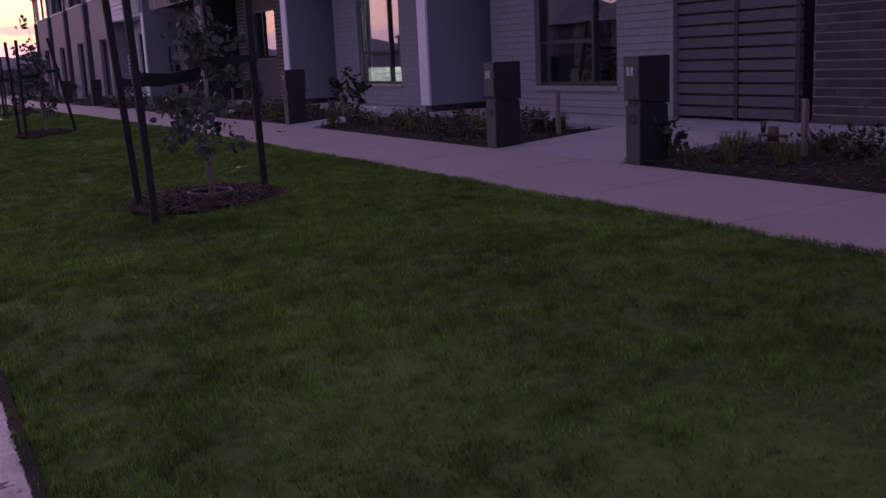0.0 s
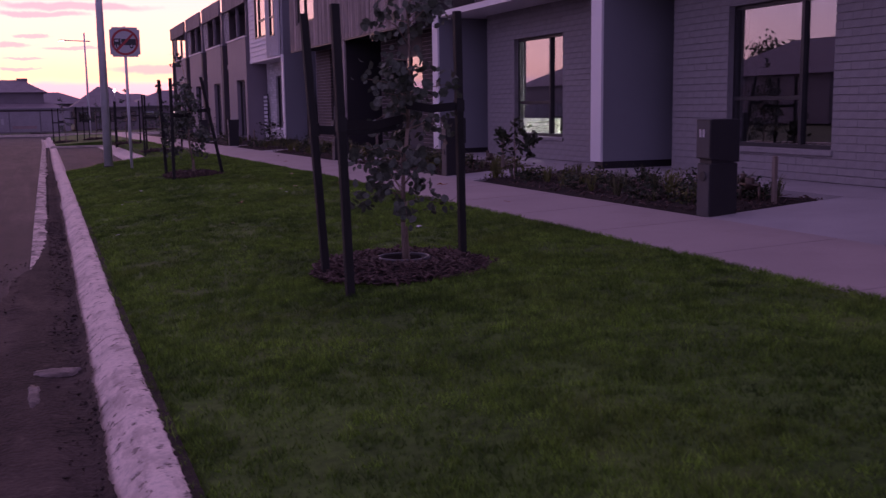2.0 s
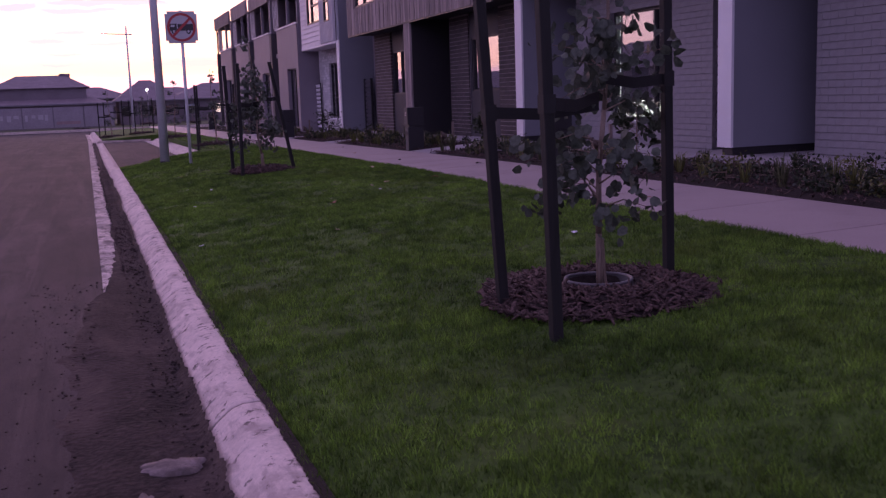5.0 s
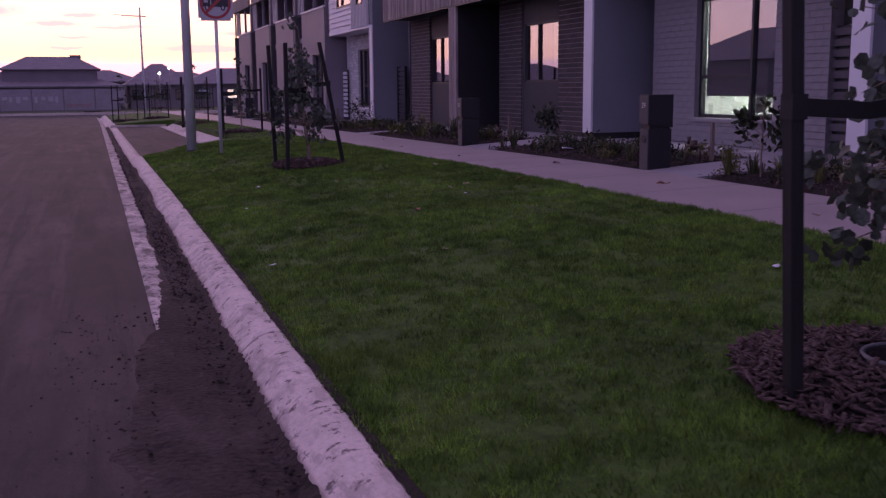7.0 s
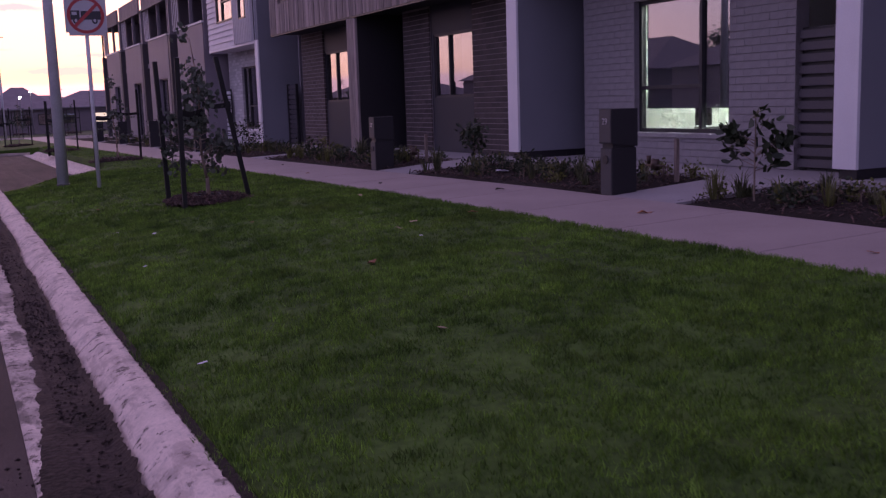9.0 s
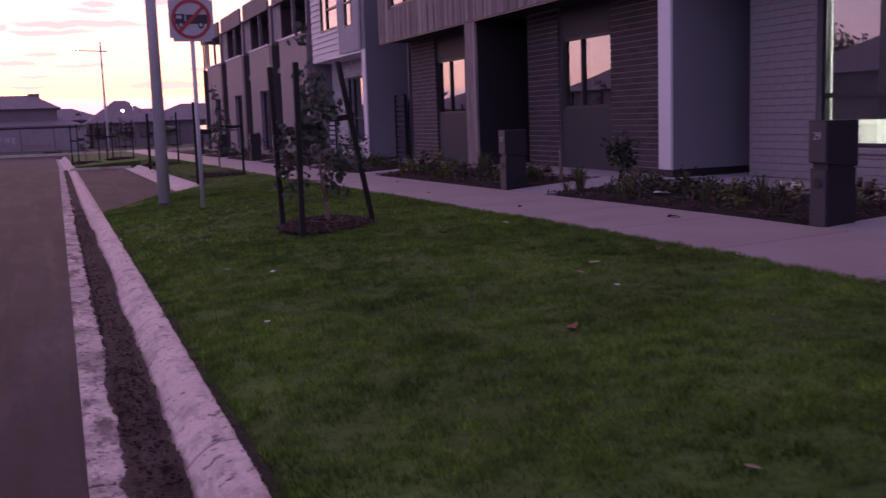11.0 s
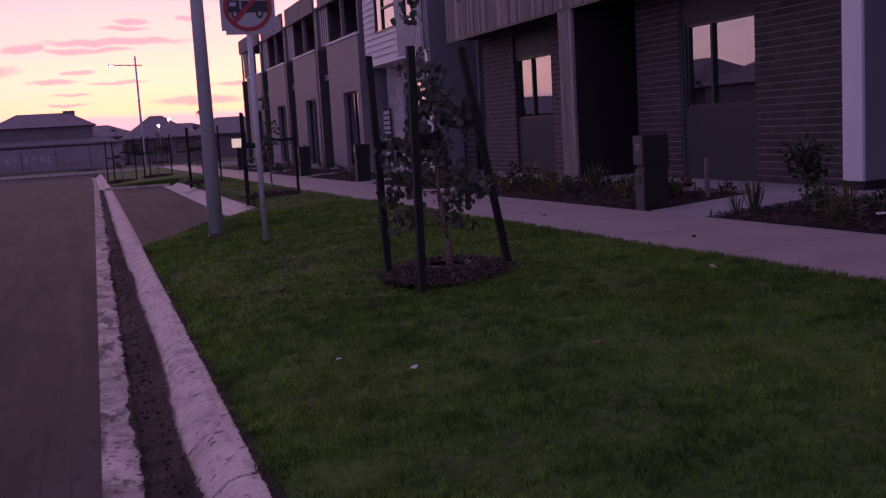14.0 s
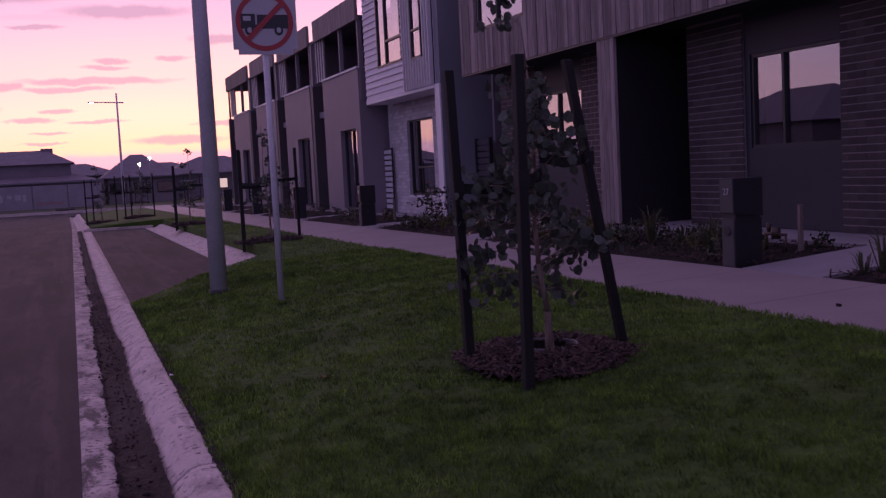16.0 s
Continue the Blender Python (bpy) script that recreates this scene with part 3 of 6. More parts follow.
def spill(x, y, rx, ry, seed):
    """A thin ragged cake of dried concrete in the gutter."""
    bm = bmesh.new()
    rims = []
    for f, z in ((1.0, -0.094), (0.93, -0.079), (0.5, -0.074)):
        rims.append([bm.verts.new((x + rx * f * math.cos(t) * (1 + 0.8 * noise.noise((math.cos(t) * 1.7, math.sin(t) * 1.7, seed)) + 0.35 * noise.noise((math.cos(t) * 6.0, math.sin(t) * 6.0, seed))), y + ry * f * math.sin(t) * (1 + 0.45 * noise.noise((math.cos(t) * 2.3, math.sin(t) * 2.3, seed + 5))), LOW + z + 0.003 * noise.noise((t * 3, f * 4, seed)))) for t in (i * math.pi / 20 for i in range(40))])
    for a, b in zip(rims, rims[1:]):
        for i in range(40):
            bm.faces.new((a[i], a[(i + 1) % 40], b[(i + 1) % 40], b[i])).smooth = True
    bm.faces.new(rims[-1])
    tagged(part("concrete_spill", bm, SPILL), "pale dried concrete spilt in the dirty gutter", "concrete", "concrete spills")


for x, y, rx, ry, k in ((-0.33, 7.02, 0.13, 0.10, 3), (-0.45, 6.55, 0.04, 0.22, 8)):
    spill(x, y, rx, ry, k)

# parking bay cut into the verge
bm = bmesh.new()
ring = [(0.15, 27.3), (2.75, 31.95), (2.75, 32.3), (2.12, 32.3), (2.12, 54.6), (0.15, 54.6)]
vs = [bm.verts.new((x + drift(y), y, LOW - 0.088 + fall(y))) for x, y in ring]
bm.faces.new(vs)
r = bmesh.ops.extrude_face_region(bm, geom=list(bm.faces))
bmesh.ops.translate(bm, vec=(0, 0, -0.12), verts=[v for v in r["geom"] if isinstance(v, bmesh.types.BMVert)])
tagged(part("parking_bay", bm, ASPHALT), "asphalt parking bay cut into the grass verge", "road", kind="structure")
bay = thing("kerb", (0, 0, 0), "broad pale concrete kerb and gutter of the parking bay", "kerb", kind="structure")
y = 31.6
while y < 54:
    kerb_length("kerb_length", [(0.70, -0.2), (0.70, 0.02), (0.65, 0.03), (0.54, 0.02), (0.43, -0.055), (0.35, -0.085), (0.25, -0.088), (-0.005, -0.078), (-0.005, -0.2)], y, min(y + 2.40, 54.5), bay, dx=2.10)
    y += 2.41
bm = bmesh.new()
box(bm, 0.2, 2.7, 54.5, 54.8, fall(54) - 0.26, fall(54) + LOW + 0.01)
part("kerb_length", bm, KERB, bay)
bm = bmesh.new()
for a, b in (((0.06, 27.22), (0.62, 28.15)), ):
    d = Vector((b[0] - a[0], b[1] - a[1], 0)).normalized()
    s = Vector((d.y, -d.x, 0)) * 0.035
    vs = [bm.verts.new((p[0] + drift(28) + q * s.x, p[1] + q * s.y, LOW + z + fall(28))) for z in (-0.15, 0.02) for p, q in ((a, 1), (a, -1), (b, -1), (b, 1))]
    for f in ((0, 1, 2, 3), (7, 6, 5, 4), (0, 4, 5, 1), (1, 5, 6, 2), (2, 6, 7, 3), (3, 7, 4, 0)):
        bm.faces.new([vs[i] for i in f])
part("kerb_edge", bm, KERB, bay)

bm = bmesh.new()
rows = []
y = Y0
while y < 27.2:
    w = 0.007 * noise.noise((3.0, y * 2.0, 0)) + 0.010 * noise.noise((3.0, y * 11.0, 4)) + 0.016 * noise.noise((3.0, y * 33.0, 4))
    rows.append([bm.verts.new((0.090 + w + drift(y), y, LOW + 0.0305)), bm.verts.new((0.134 + drift(y), y, LOW + 0.034))])
    if y > 18:
        for v in rows[-1]:
            v.co.z += fall(y)
    y += 0.022
for a, b in zip(rows, rows[1:]):
    bm.faces.new((a[0], a[1], b[1], b[0])).smooth = True
tagged(part("soil_edge", bm, SOIL), "strip of bare dark soil between kerb and lawn", "soil", kind="stuff")

TREES = [(2.25, 8.10), (2.36, 20.30), (3.38, 34.4), (3.2, 50.0), (1.2, 61.3), (2.7, 62.2), (3.3, 45.8)]


def lawn_bump(x, y):
    return 0.014 * np.sin(1.9 * x + 0.7) * np.sin(1.3 * y + 0.4) + 0.006 * np.sin(3.7 * x + 2.1 * y)


def lawn_sheet():
    """The verge between kerb and footpath, softly uneven."""
    bm = bmesh.new()
    nx = 22
    ys = [Y0 + 0.25 * i for i in range(int((56 - Y0) / 0.25))] + [56 + i for i in range(0, 25)]
    rows = []
    for y in ys:
        left = 0.115
        if 27.3 < y < 54.7:
            left = min(0.15 + (y - 27.3) * 0.56, 2.76)
        left += drift(y)
        row = [bm.verts.new((left, y, fall(y) - 0.14))]
        for i in range(nx + 1):
            x = left + (4.40 - left) * i / nx
            e = min(i, nx - i) / nx
            h = lawn_bump(x, y) * min(1, e * 8)
            row.append(bm.verts.new((x, y, verge_z(x) + h + fall(y) - (0.0 if e > 0 else 0.01))))
        rows.append(row)
    for a, b in zip(rows, rows[1:]):
        for i in range(nx + 1):
            bm.faces.new((a[i], a[i + 1], b[i + 1], b[i])).smooth = i > 0
    tagged(part("lawn", bm, GRASS), "short mown green lawn on the street verge", "lawn", kind="structure")


lawn_sheet()


def grass_blades():
    rng = np.random.default_rng(5)
    table = np.random.default_rng(6).uniform(0, 1, (700, 700))

    def patch(x, y, cell):
        u, v = (x + 3) / cell, (y + 20) / cell
        i, j = u.astype(int), v.astype(int)
        fu, fv = u - i, v - j
        fu, fv = fu * fu * (3 - 2 * fu), fv * fv * (3 - 2 * fv)
        i, j = i % 698, j % 698
        return (table[i, j] * (1 - fu) + table[i + 1, j] * fu) * (1 - fv) + (table[i, j + 1] * (1 - fu) + table[i + 1, j + 1] * fu) * fv

    blocks = [(1.5, 9.0, 9500), (9.0, 20.0, 8500), (20.0, 30.0, 3500), (30.0, 54.0, 700), (-1.0, 1.5, 2500)]
    V, F = [], []
    base = 0
    for a, b, dens in blocks:
        n = int((b - a) * 4.36 * dens)
        x, y = rng.uniform(-0.1, 4.44, n), rng.uniform(a, b, n)
        ok = np.ones(n, bool)
        for tx, ty in TREES:
            ok &= (x - tx) ** 2 + (y - ty) ** 2 > (0.52 if ty > 15 else 0.68) ** 2
        left = np.where((y > 27.3) & (y < 54.7), np.minimum(0.15 + (y - 27.3) * 0.56, 2.76), 0.072 + 0.04 * patch(x * 0, y, 0.07)) + np.array([drift(v) for v in y])
        ok &= x > left
        x, y = x[ok], y[ok]
        n = len(x)
        clump = 0.34 * patch(x, y, 0.055) + 0.30 * patch(x, y, 0.13) + 0.2 * patch(x, y, 0.33) + 0.16 * patch(x, y, 0.9)
        keep2 = rng.uniform(size=n) < np.clip(2.6 * clump - 0.55, 0.08, 1.0)
        x, y, clump = x[keep2], y[keep2], clump[keep2]
        n = len(x)
        h = rng.uniform(0.014, 0.040, n) * (0.15 + 1.9 * clump)
        w = rng.uniform(0.002, 0.0042, n) * (1 + (a > 12) * 0.8)
        t = rng.uniform(0, 2 * np.pi, n)
        lean = rng.uniform(0.1, 0.9, n) * h
        lt = rng.uniform(0, 2 * np.pi, n)
        z = LOW + 0.02 + 0.21 * (1 - (1 - np.clip((x - 0.14) / 3.6, 0, 1)) ** 2) - 0.0085 * np.clip(y - 18, 0, 62) - 0.006 + lawn_bump(x, y) * np.clip(np.minimum(x - 0.1, 4.40 - x) * 1.8, 0, 1)
        P = np.empty((n, 3, 3), np.float32)
        P[:, 0] = np.stack([x - w * np.cos(t), y - w * np.sin(t), z], 1)
        P[:, 1] = np.stack([x + w * np.cos(t), y + w * np.sin(t), z], 1)
        P[:, 2] = np.stack([x + lean * np.cos(lt), y + lean * np.sin(lt), z + h], 1)
        V.append(P.reshape(-1, 3))
        F.append(np.arange(3 * n, dtype=np.int32).reshape(-1, 3) + base)
        base += 3 * n
    ob = soup("grass", np.concatenate(V), np.concatenate(F), BLADE, kind="stuff")
    tagged(ob, "short green grass blades covering the verge", "grass")


grass_blades()

# footpath in poured bays
path = thing("footpath", (5.2, 0, 0), "pale pinkish concrete footpath poured in bays", "footpath", kind="structure")
y = 9.15 - 1.72 * 14
while y < 82:
    bm = bmesh.new()
    ya, yb = y + 0.006, y + 1.714
    vs = [bm.verts.new((x, yy, z + fall(yy))) for x, z in ((4.40, 0.163), (5.95, 0.21)) for yy in (ya, yb)]
    lo = [bm.verts.new((v.co.x, v.co.y, v.co.z - 0.1)) for v in vs]
    bm.faces.new((vs[0], vs[2], vs[3], vs[1]))
    for a, b in ((0, 1), (1, 3), (3, 2), (2, 0)):
        bm.faces.new((vs[a], vs[b], lo[b], lo[a]))
    bmesh.ops.bevel(bm, geom=[e for e in bm.edges if len(e.link_faces) == 2 and e.verts[0] in vs and e.verts[1] in vs], offset=0.008, segments=1, affect="EDGES")
    part("slab", bm, PATH_C, path)
    y += 1.72
strip("footpath_base", 4.41, 5.94, [Y0 - 10, 18, 80, 82], (0.145, 0.18), SOIL, "dark joint fill between footpath slabs", "footpath", 0.1)

# ---- the terrace ----
BRICK_CACHE = {}


def brick_mesh(length, course, mat):
    key = (round(length, 2), course, mat.name)
    if key not in BRICK_CACHE:
        bm = bmesh.new()
        l, h, c = round(length, 2) / 2, course / 2, 0.004
        back = [bm.verts.new((0.03, y, z)) for y, z in ((-l, -h), (l, -h), (l, h), (-l, h))]
        mid = [bm.verts.new((c, y, z)) for y, z in ((-l, -h), (l, -h), (l, h), (-l, h))]
        front = [bm.verts.new((0, y, z)) for y, z in ((-l + c, -h + c), (l - c, -h + c), (l - c, h - c), (-l + c, h - c))]
        bm.faces.new(front[::-1])
        for i in range(4):
            k = (i + 1) % 4
            bm.faces.new((front[i], front[k], mid[k], mid[i]))
            bm.faces.new((mid[i], mid[k], back[k], back[i]))
        bmesh.ops.recalc_face_normals(bm, faces=bm.faces)
        me = bpy.data.meshes.new("brick")
        bm.to_mesh(me)
        bm.free()
        me.materials.append(mat)
        BRICK_CACHE[key] = me
    return BRICK_CACHE[key]


BRICK_JOBS = []


def solid_wall(name, parent, x0, x1, y0, y1, z0, z1, holes, mat, label=""):
    """A wall facing the street, with openings right through it."""
    ys = sorted({y0, y1, *[h[0] for h in holes], *[h[1] for h in holes]})
    bm = bmesh.new()
    for a, b in zip(ys, ys[1:]):
        cuts = sorted((h[2], h[3]) for h in holes if h[0] <= a + 1e-6 and h[1] >= b - 1e-6)
        z = z0
        for c0, c1 in cuts:
            if c0 > z:
                box(bm, x0, x1, a, b, z, c0)
            z = c1
        if z < z1:
            box(bm, x0, x1, a, b, z, z1)
    bmesh.ops.remove_doubles(bm, verts=bm.verts, dist=0.0001)
    return part(name, bm, mat, parent, label)


def brick_wall(parent, x, y0, y1, z0, z1, holes, brick, mortar, course=0.10, length=0.30, label=""):
    wall = solid_wall("wall", parent, x + 0.012, x + 0.22, y0, y1, z0, z1, holes, mortar, label)
    BRICK_JOBS.append((wall, x, y0, y1, z0, z1, holes, brick, course, length))
    return wall


def lay_bricks():
    """The brick faces of the walls: the first 300 of each wall are objects of their own, the rest one joined part."""
    for wall, x, y0, y1, z0, z1, holes, mat, course, length in BRICK_JOBS:
        spots = []
        n = int(round((z1 - z0) / course))
        for r in range(n):
            zc = z0 + (r + 0.5) * course
            free = [(y0, y1)]
            for h in holes:
                if h[2] - 0.02 < zc < h[3] + 0.02:
                    free = [q for a, b in free for q in ((a, min(b, h[0])), (max(a, h[1]), b)) if q[1] - q[0] > 0.02]
            for a, b in free:
                y = y0 - (r % 2) * length / 2
                while y < b:
                    s, e = max(y, a), min(y + length, b)
                    if e - s > 0.03:
                        spots.append(((s + e) / 2, zc, e - s - (0.003 if mat is BRICK_D else 0.002)))
                    y += length
        spots.sort(key=lambda s: s[1])
        at = base_of(wall)
        extra_v, extra_f = [], []
        for i, (y, z, l) in enumerate(spots):
            me = brick_mesh(l, course - (0.016 if mat is BRICK_D else 0.010), mat)
            dx = 0.0025 * noise.noise((y * 7, z * 13, x))
            if i < 300:
                ob = new("brick", me)
                ob.parent = wall
                ob.location = Vector((x + dx, y, z)) - at
            else:
                k = len(extra_v)
                extra_v += [(v.co.x + x + dx, v.co.y + y, v.co.z + z) for v in me.vertices]
                extra_f += [[k + q for q in p.vertices] for p in me.polygons]
        if extra_f:
            soup("brickwork", extra_v, extra_f, mat, wall, kind="stuff")


def window(parent, x, y0, y1, z0, z1, mullions=(), transoms=(), sill=None, bar=0.05, deep=0.09):
    """A framed window facing the street. transoms: (y from, y to, z)."""
    bm = bmesh.new()
    rings = []
    for xx in (x, x + deep):
        for e in (0.0, bar):
            rings.append([bm.verts.new((xx, yy, zz)) for yy, zz in ((y0 + e, z0 + e), (y1 - e, z0 + e), (y1 - e, z1 - e), (y0 + e, z1 - e))])
    for a, b in ((0, 1), (1, 3), (3, 2), (2, 0)):
        for i in range(4):
            bm.faces.new((rings[a][i], rings[a][(i + 1) % 4], rings[b][(i + 1) % 4], rings[b][i]))
    w = part("window", bm, FRAME, parent, "black aluminium window frame")
    for y in mullions:
        part("mullion", boxes((x - 0.006, x + deep - 0.006, y - bar / 2, y + bar / 2, z0 + bar, z1 - bar)), FRAME, w)
    for a, b, z in transoms:
        part("transom", boxes((x - 0.003, x + deep - 0.009, a, b, z - bar / 2, z + bar / 2)), FRAME, w)
    cuts = [y0 + bar / 2, *sorted(mullions), y1 - bar / 2]
    for a, b in zip(cuts, cuts[1:]):
        zs = [z0 + bar / 2] + [t[2] for t in transoms if t[0] < (a + b) / 2 < t[1]] + [z1 - bar / 2]
        for c, d in zip(zs, zs[1:]):
            p = part("pane", boxes((x + deep * 0.45, x + deep * 0.45 + 0.006, a, b, c, d)), GLASS, w, "reflecting window pane")
            p.visible_shadow = False
    if sill:
        part("sill", boxes((x - 0.10, x + 0.02, y0 - 0.03, y1 + 0.03, z0 - 0.055, z0 - 0.002)), sill, parent, bevel=0.006)
    return w


def house_box(parent, x, xb, y0, y1, z0, z1, mat, roof=True):
    """Back, party walls, floor and flat roof behind the front."""
    part("back_wall", boxes((xb - 0.2, xb, y0, y1, z0, z1)), mat, parent)
    part("floor_slab", boxes((x + 0.25, xb - 0.2, y0 + 0.1, y1 - 0.1, z0 - 0.1, z0 + 0.02)), PORCH_C, parent)
    if roof:
        part("roof", boxes((x, xb, y0, y1, z1, z1 + 0.2)), RENDER_D, parent)
    for a, b in ((y0, y0 + 0.1), (y1 - 0.1, y1)):
        part("party_wall", boxes((x + 0.25, xb - 0.2, a, b, z0, z1)), mat, parent)


def front_door(parent, x, y0, y1, z0):
    part("door", boxes((x, x + 0.05, y0, y1, z0, z0 + 2.1)), DOOR_M, parent, "dark painted front door, closed")
    bm = bmesh.new()
    tube(bm, (x - 0.05, y0 + 0.08, z0 + 0.95), (x - 0.05, y0 + 0.08, z0 + 1.25), 0.012, 0.012)
    part("door_pull", bm, POLE, parent)


def slat_screen(parent, x, y0, y1, z0, z1, mat, pitch=0.145, gap=0.022, posts=(), name="slat"):
    part("screen_backing", boxes((x + 0.05, x + 0.06, y0, y1, z0, z1)), BLACK, parent)
    z = z0
    while z + pitch - gap <= z1 + 0.01:
        part(name, boxes((x, x + 0.03, y0, y1, z, z + pitch - gap)), mat, parent)
        z += pitch
    for p in posts:
        part("screen_post", boxes((x - 0.012, x + 0.05, p - 0.035, p + 0.035, z0 - 0.03, z1 + 0.02)), BLACK, parent)


SOFFIT = 3.30
BACK = 16.0


def pale_unit(yb, floor, lit, label):
    """Pale brick unit: brick front with a tall window, a recessed entry, and a grey blade wall with a white edge at yb."""
    h = thing("townhouse", (8.0, yb, floor), label, "townhouse", "terrace of townhouses")
    xw = 8.92
    wy0, wy1 = yb - 4.34, yb - 2.26
    wz0, wz1 = 0.75, 2.72
    yl, yr = yb - 5.52, yb - 0.92
    brick_wall(h, xw, yl, yr, floor, 3.30, [(wy0, wy1, wz0, wz1)], BRICK_L, MORTAR_L, 0.10, 0.30, "pale grey brick wall")
    mid = wy0 + 0.68
    window(h, xw + 0.10, wy0, wy1, wz0, wz1, (mid,), ((mid, wy1, 1.42),), sill=None, bar=0.055)
    part("sill", boxes((xw - 0.035, xw + 0.11, wy0 - 0.04, wy1 + 0.04, wz0 - 0.075, wz0 - 0.004)), BRICK_L, h, "pale brick window sill", bevel=0.008)
    # blade wall: rendered sides, painted front edge, dark plinth
    part("blade_wall", boxes((8.03, 10.4, yb - 0.30, yb - 0.02, floor + 0.11, 3.30)), RENDER_G, h, "blue-grey rendered blade wall", bevel=0.004)
    part("blade_edge", boxes((7.985, 8.03, yb - 0.32, yb, floor + 0.11, 3.30)), WHITE, h, "white painted front edge of the blade wall", bevel=0.004)
    part("plinth", boxes((8.05, 10.4, yb - 0.28, yb - 0.04, floor - 0.05, floor + 0.11)), BLACK, h)
    # entry recess
    part("entry_wall", boxes((10.2, 10.4, yr - 0.2, yb - 0.02, floor, 3.3)), RENDER_G, h)
    part("entry_return", boxes((xw + 0.22, 10.2, yr - 0.12, yr - 0.001, floor, 3.3)), RENDER_G, h)
    front_door(h, 10.13, yb - 0.84, yb - 0.34, floor)
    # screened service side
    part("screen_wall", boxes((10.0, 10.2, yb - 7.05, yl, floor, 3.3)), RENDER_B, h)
    slat_screen(h, xw + 0.06, yl - 1.15 if lit else yl - 2.1, yl - 0.005, floor + 0.04, 2.08 if lit else 2.3, SLAT, posts=(() if lit else (yl - 1.08, yl - 2.05)), gap=0.045 if lit else 0.03)
    # upper storey: white fascia, balcony and set-back wall
    part("balcony_slab", boxes((8.0, 10.4, yb - 7.03, yb, 3.302, 3.42)), WHITE, h, "white balcony slab edge")
    solid_wall("upper_wall", h, 9.4, 9.6, yb - 7.05, yb, 3.42, 6.4, [(wy0, wy1, 3.8, 5.9)], RENDER_G, "grey rendered upper wall")
    window(h, 9.45, wy0, wy1, 3.8, 5.9, (mid,))
    for i in range(58):
        y = yb - 7.0 + i * 0.12
        bm = boxes((8.05, 8.065, y, y + 0.015, 3.42, 4.42))
        part("baluster", bm, BLACK, h)
    part("handrail", boxes((8.035, 8.08, yb - 7.03, yb - 0.02, 4.42, 4.46)), BLACK, h)
    house_box(h, xw, BACK, yb - 7.05, yb, floor - 0.02, 6.4, RENDER_D)
    part("porch_slab", boxes((7.78, 10.4, yb - 7.05, yb, floor - 0.25, floor - 0.004)), PORCH_C, h, "pale concrete porch slab")
    return h


def lit_room(parent, y0, y1, z0):
    """The lit room behind the half-drawn blind."""
    part("room_wall", boxes((12.4, 12.5, y0 - 0.6, y1 + 0.6, z0, 3.2)), ROOMWALL, parent)
    part("room_wall", boxes((9.3, 12.4, y0 - 0.6, y0 - 0.5, z0, 3.2)), ROOMWALL, parent)
    part("room_wall", boxes((9.3, 12.4, y1 + 0.5, y1 + 0.6, z0, 3.2)), ROOMWALL, parent)
    part("room_ceiling", boxes((9.15, 12.5, y0 - 0.6, y1 + 0.6, 3.05, 3.15)), ROOMWALL, parent)
    part("blind", boxes((9.10, 9.106, y0 + 0.05, y1 - 0.10, 1.10, 2.72)), BLIND, parent, "roller blind drawn most of the way down")
    t = thing("ceiling_light", (11.0, (y0 + y1) / 2, 3.04), "glowing square ceiling light in the lit room", "ceiling light")
    part("frame", boxes((10.68, 11.32, (y0 + y1) / 2 - 0.32, (y0 + y1) / 2 + 0.32, 3.03, 3.05)), WHITE, t)
    part("diffuser", boxes((10.70, 11.30, (y0 + y1) / 2 - 0.30, (y0 + y1) / 2 + 0.30, 3.005, 3.029)), ROOMGLOW, t)
    b = thing("cabinet", (12.1, y0 + 0.75, z0), "grey cabinet against the wall of the lit room", "cabinet")
    part("body", boxes((11.8, 12.38, y0 + 0.45, y0 + 0.95, z0 + 0.03, 1.12)), PANEL, b, bevel=0.01)
    part("top", boxes((11.78, 12.38, y0 + 0.43, y0 + 0.97, 1.12, 1.15)), WHITE, b)
    c = thing("dining_chair", (10.0, y1 - 0.55, z0), "dark chair standing behind the window", "chair")
    part("seat", boxes((9.8, 10.2, y1 - 0.75, y1 - 0.35, z0 + 0.43, z0 + 0.47)), PANEL, c, bevel=0.01)
    part("backrest", boxes((9.8, 9.84, y1 - 0.73, y1 - 0.37, z0 + 0.5, z0 + 0.78)), PANEL, c, bevel=0.01)
    for dx in (9.82, 10.16):
        for dy in (-0.73, -0.40):
            part("leg", boxes((dx, dx + 0.03, y1 + dy, y1 + dy + 0.03, z0 + 0.01, z0 + 0.43)), PANEL, c)


unit_b = pale_unit(15.08, 0.34, False, "pale brick townhouse with slatted screens and a grey blade wall")
unit_c = pale_unit(22.06, 0.31, True, "pale brick townhouse with a lit window and grey blade wall")
lit_room(unit_c, 22.06 - 4.34, 22.06 - 2.26, 0.32)

# unit A: the dark brick flank past the slatted screens
unit_a = thing("townhouse", (8.9, 4.0, 0.36), "dark brick townhouse beside slatted screens", "townhouse", "terrace of townhouses")
brick_wall(unit_a, 8.95, 2.0, 7.27, 0.36, 3.3, [(3.2, 5.2, 0.75, 2.72)], BRICK_D, MORTAR_D, 0.10, 0.30, "dark brown brick wall")
window(unit_a, 9.05, 3.2, 5.2, 0.75, 2.72, (4.2,))
part("upper_wall", boxes((8.9, 9.1, -6.0, 8.0, 3.3, 6.4)), RENDER_G, unit_a)
part("side_wall", boxes((8.97, 9.2, -6.0, 2.0, 0.1, 3.3)), RENDER_D, unit_a)
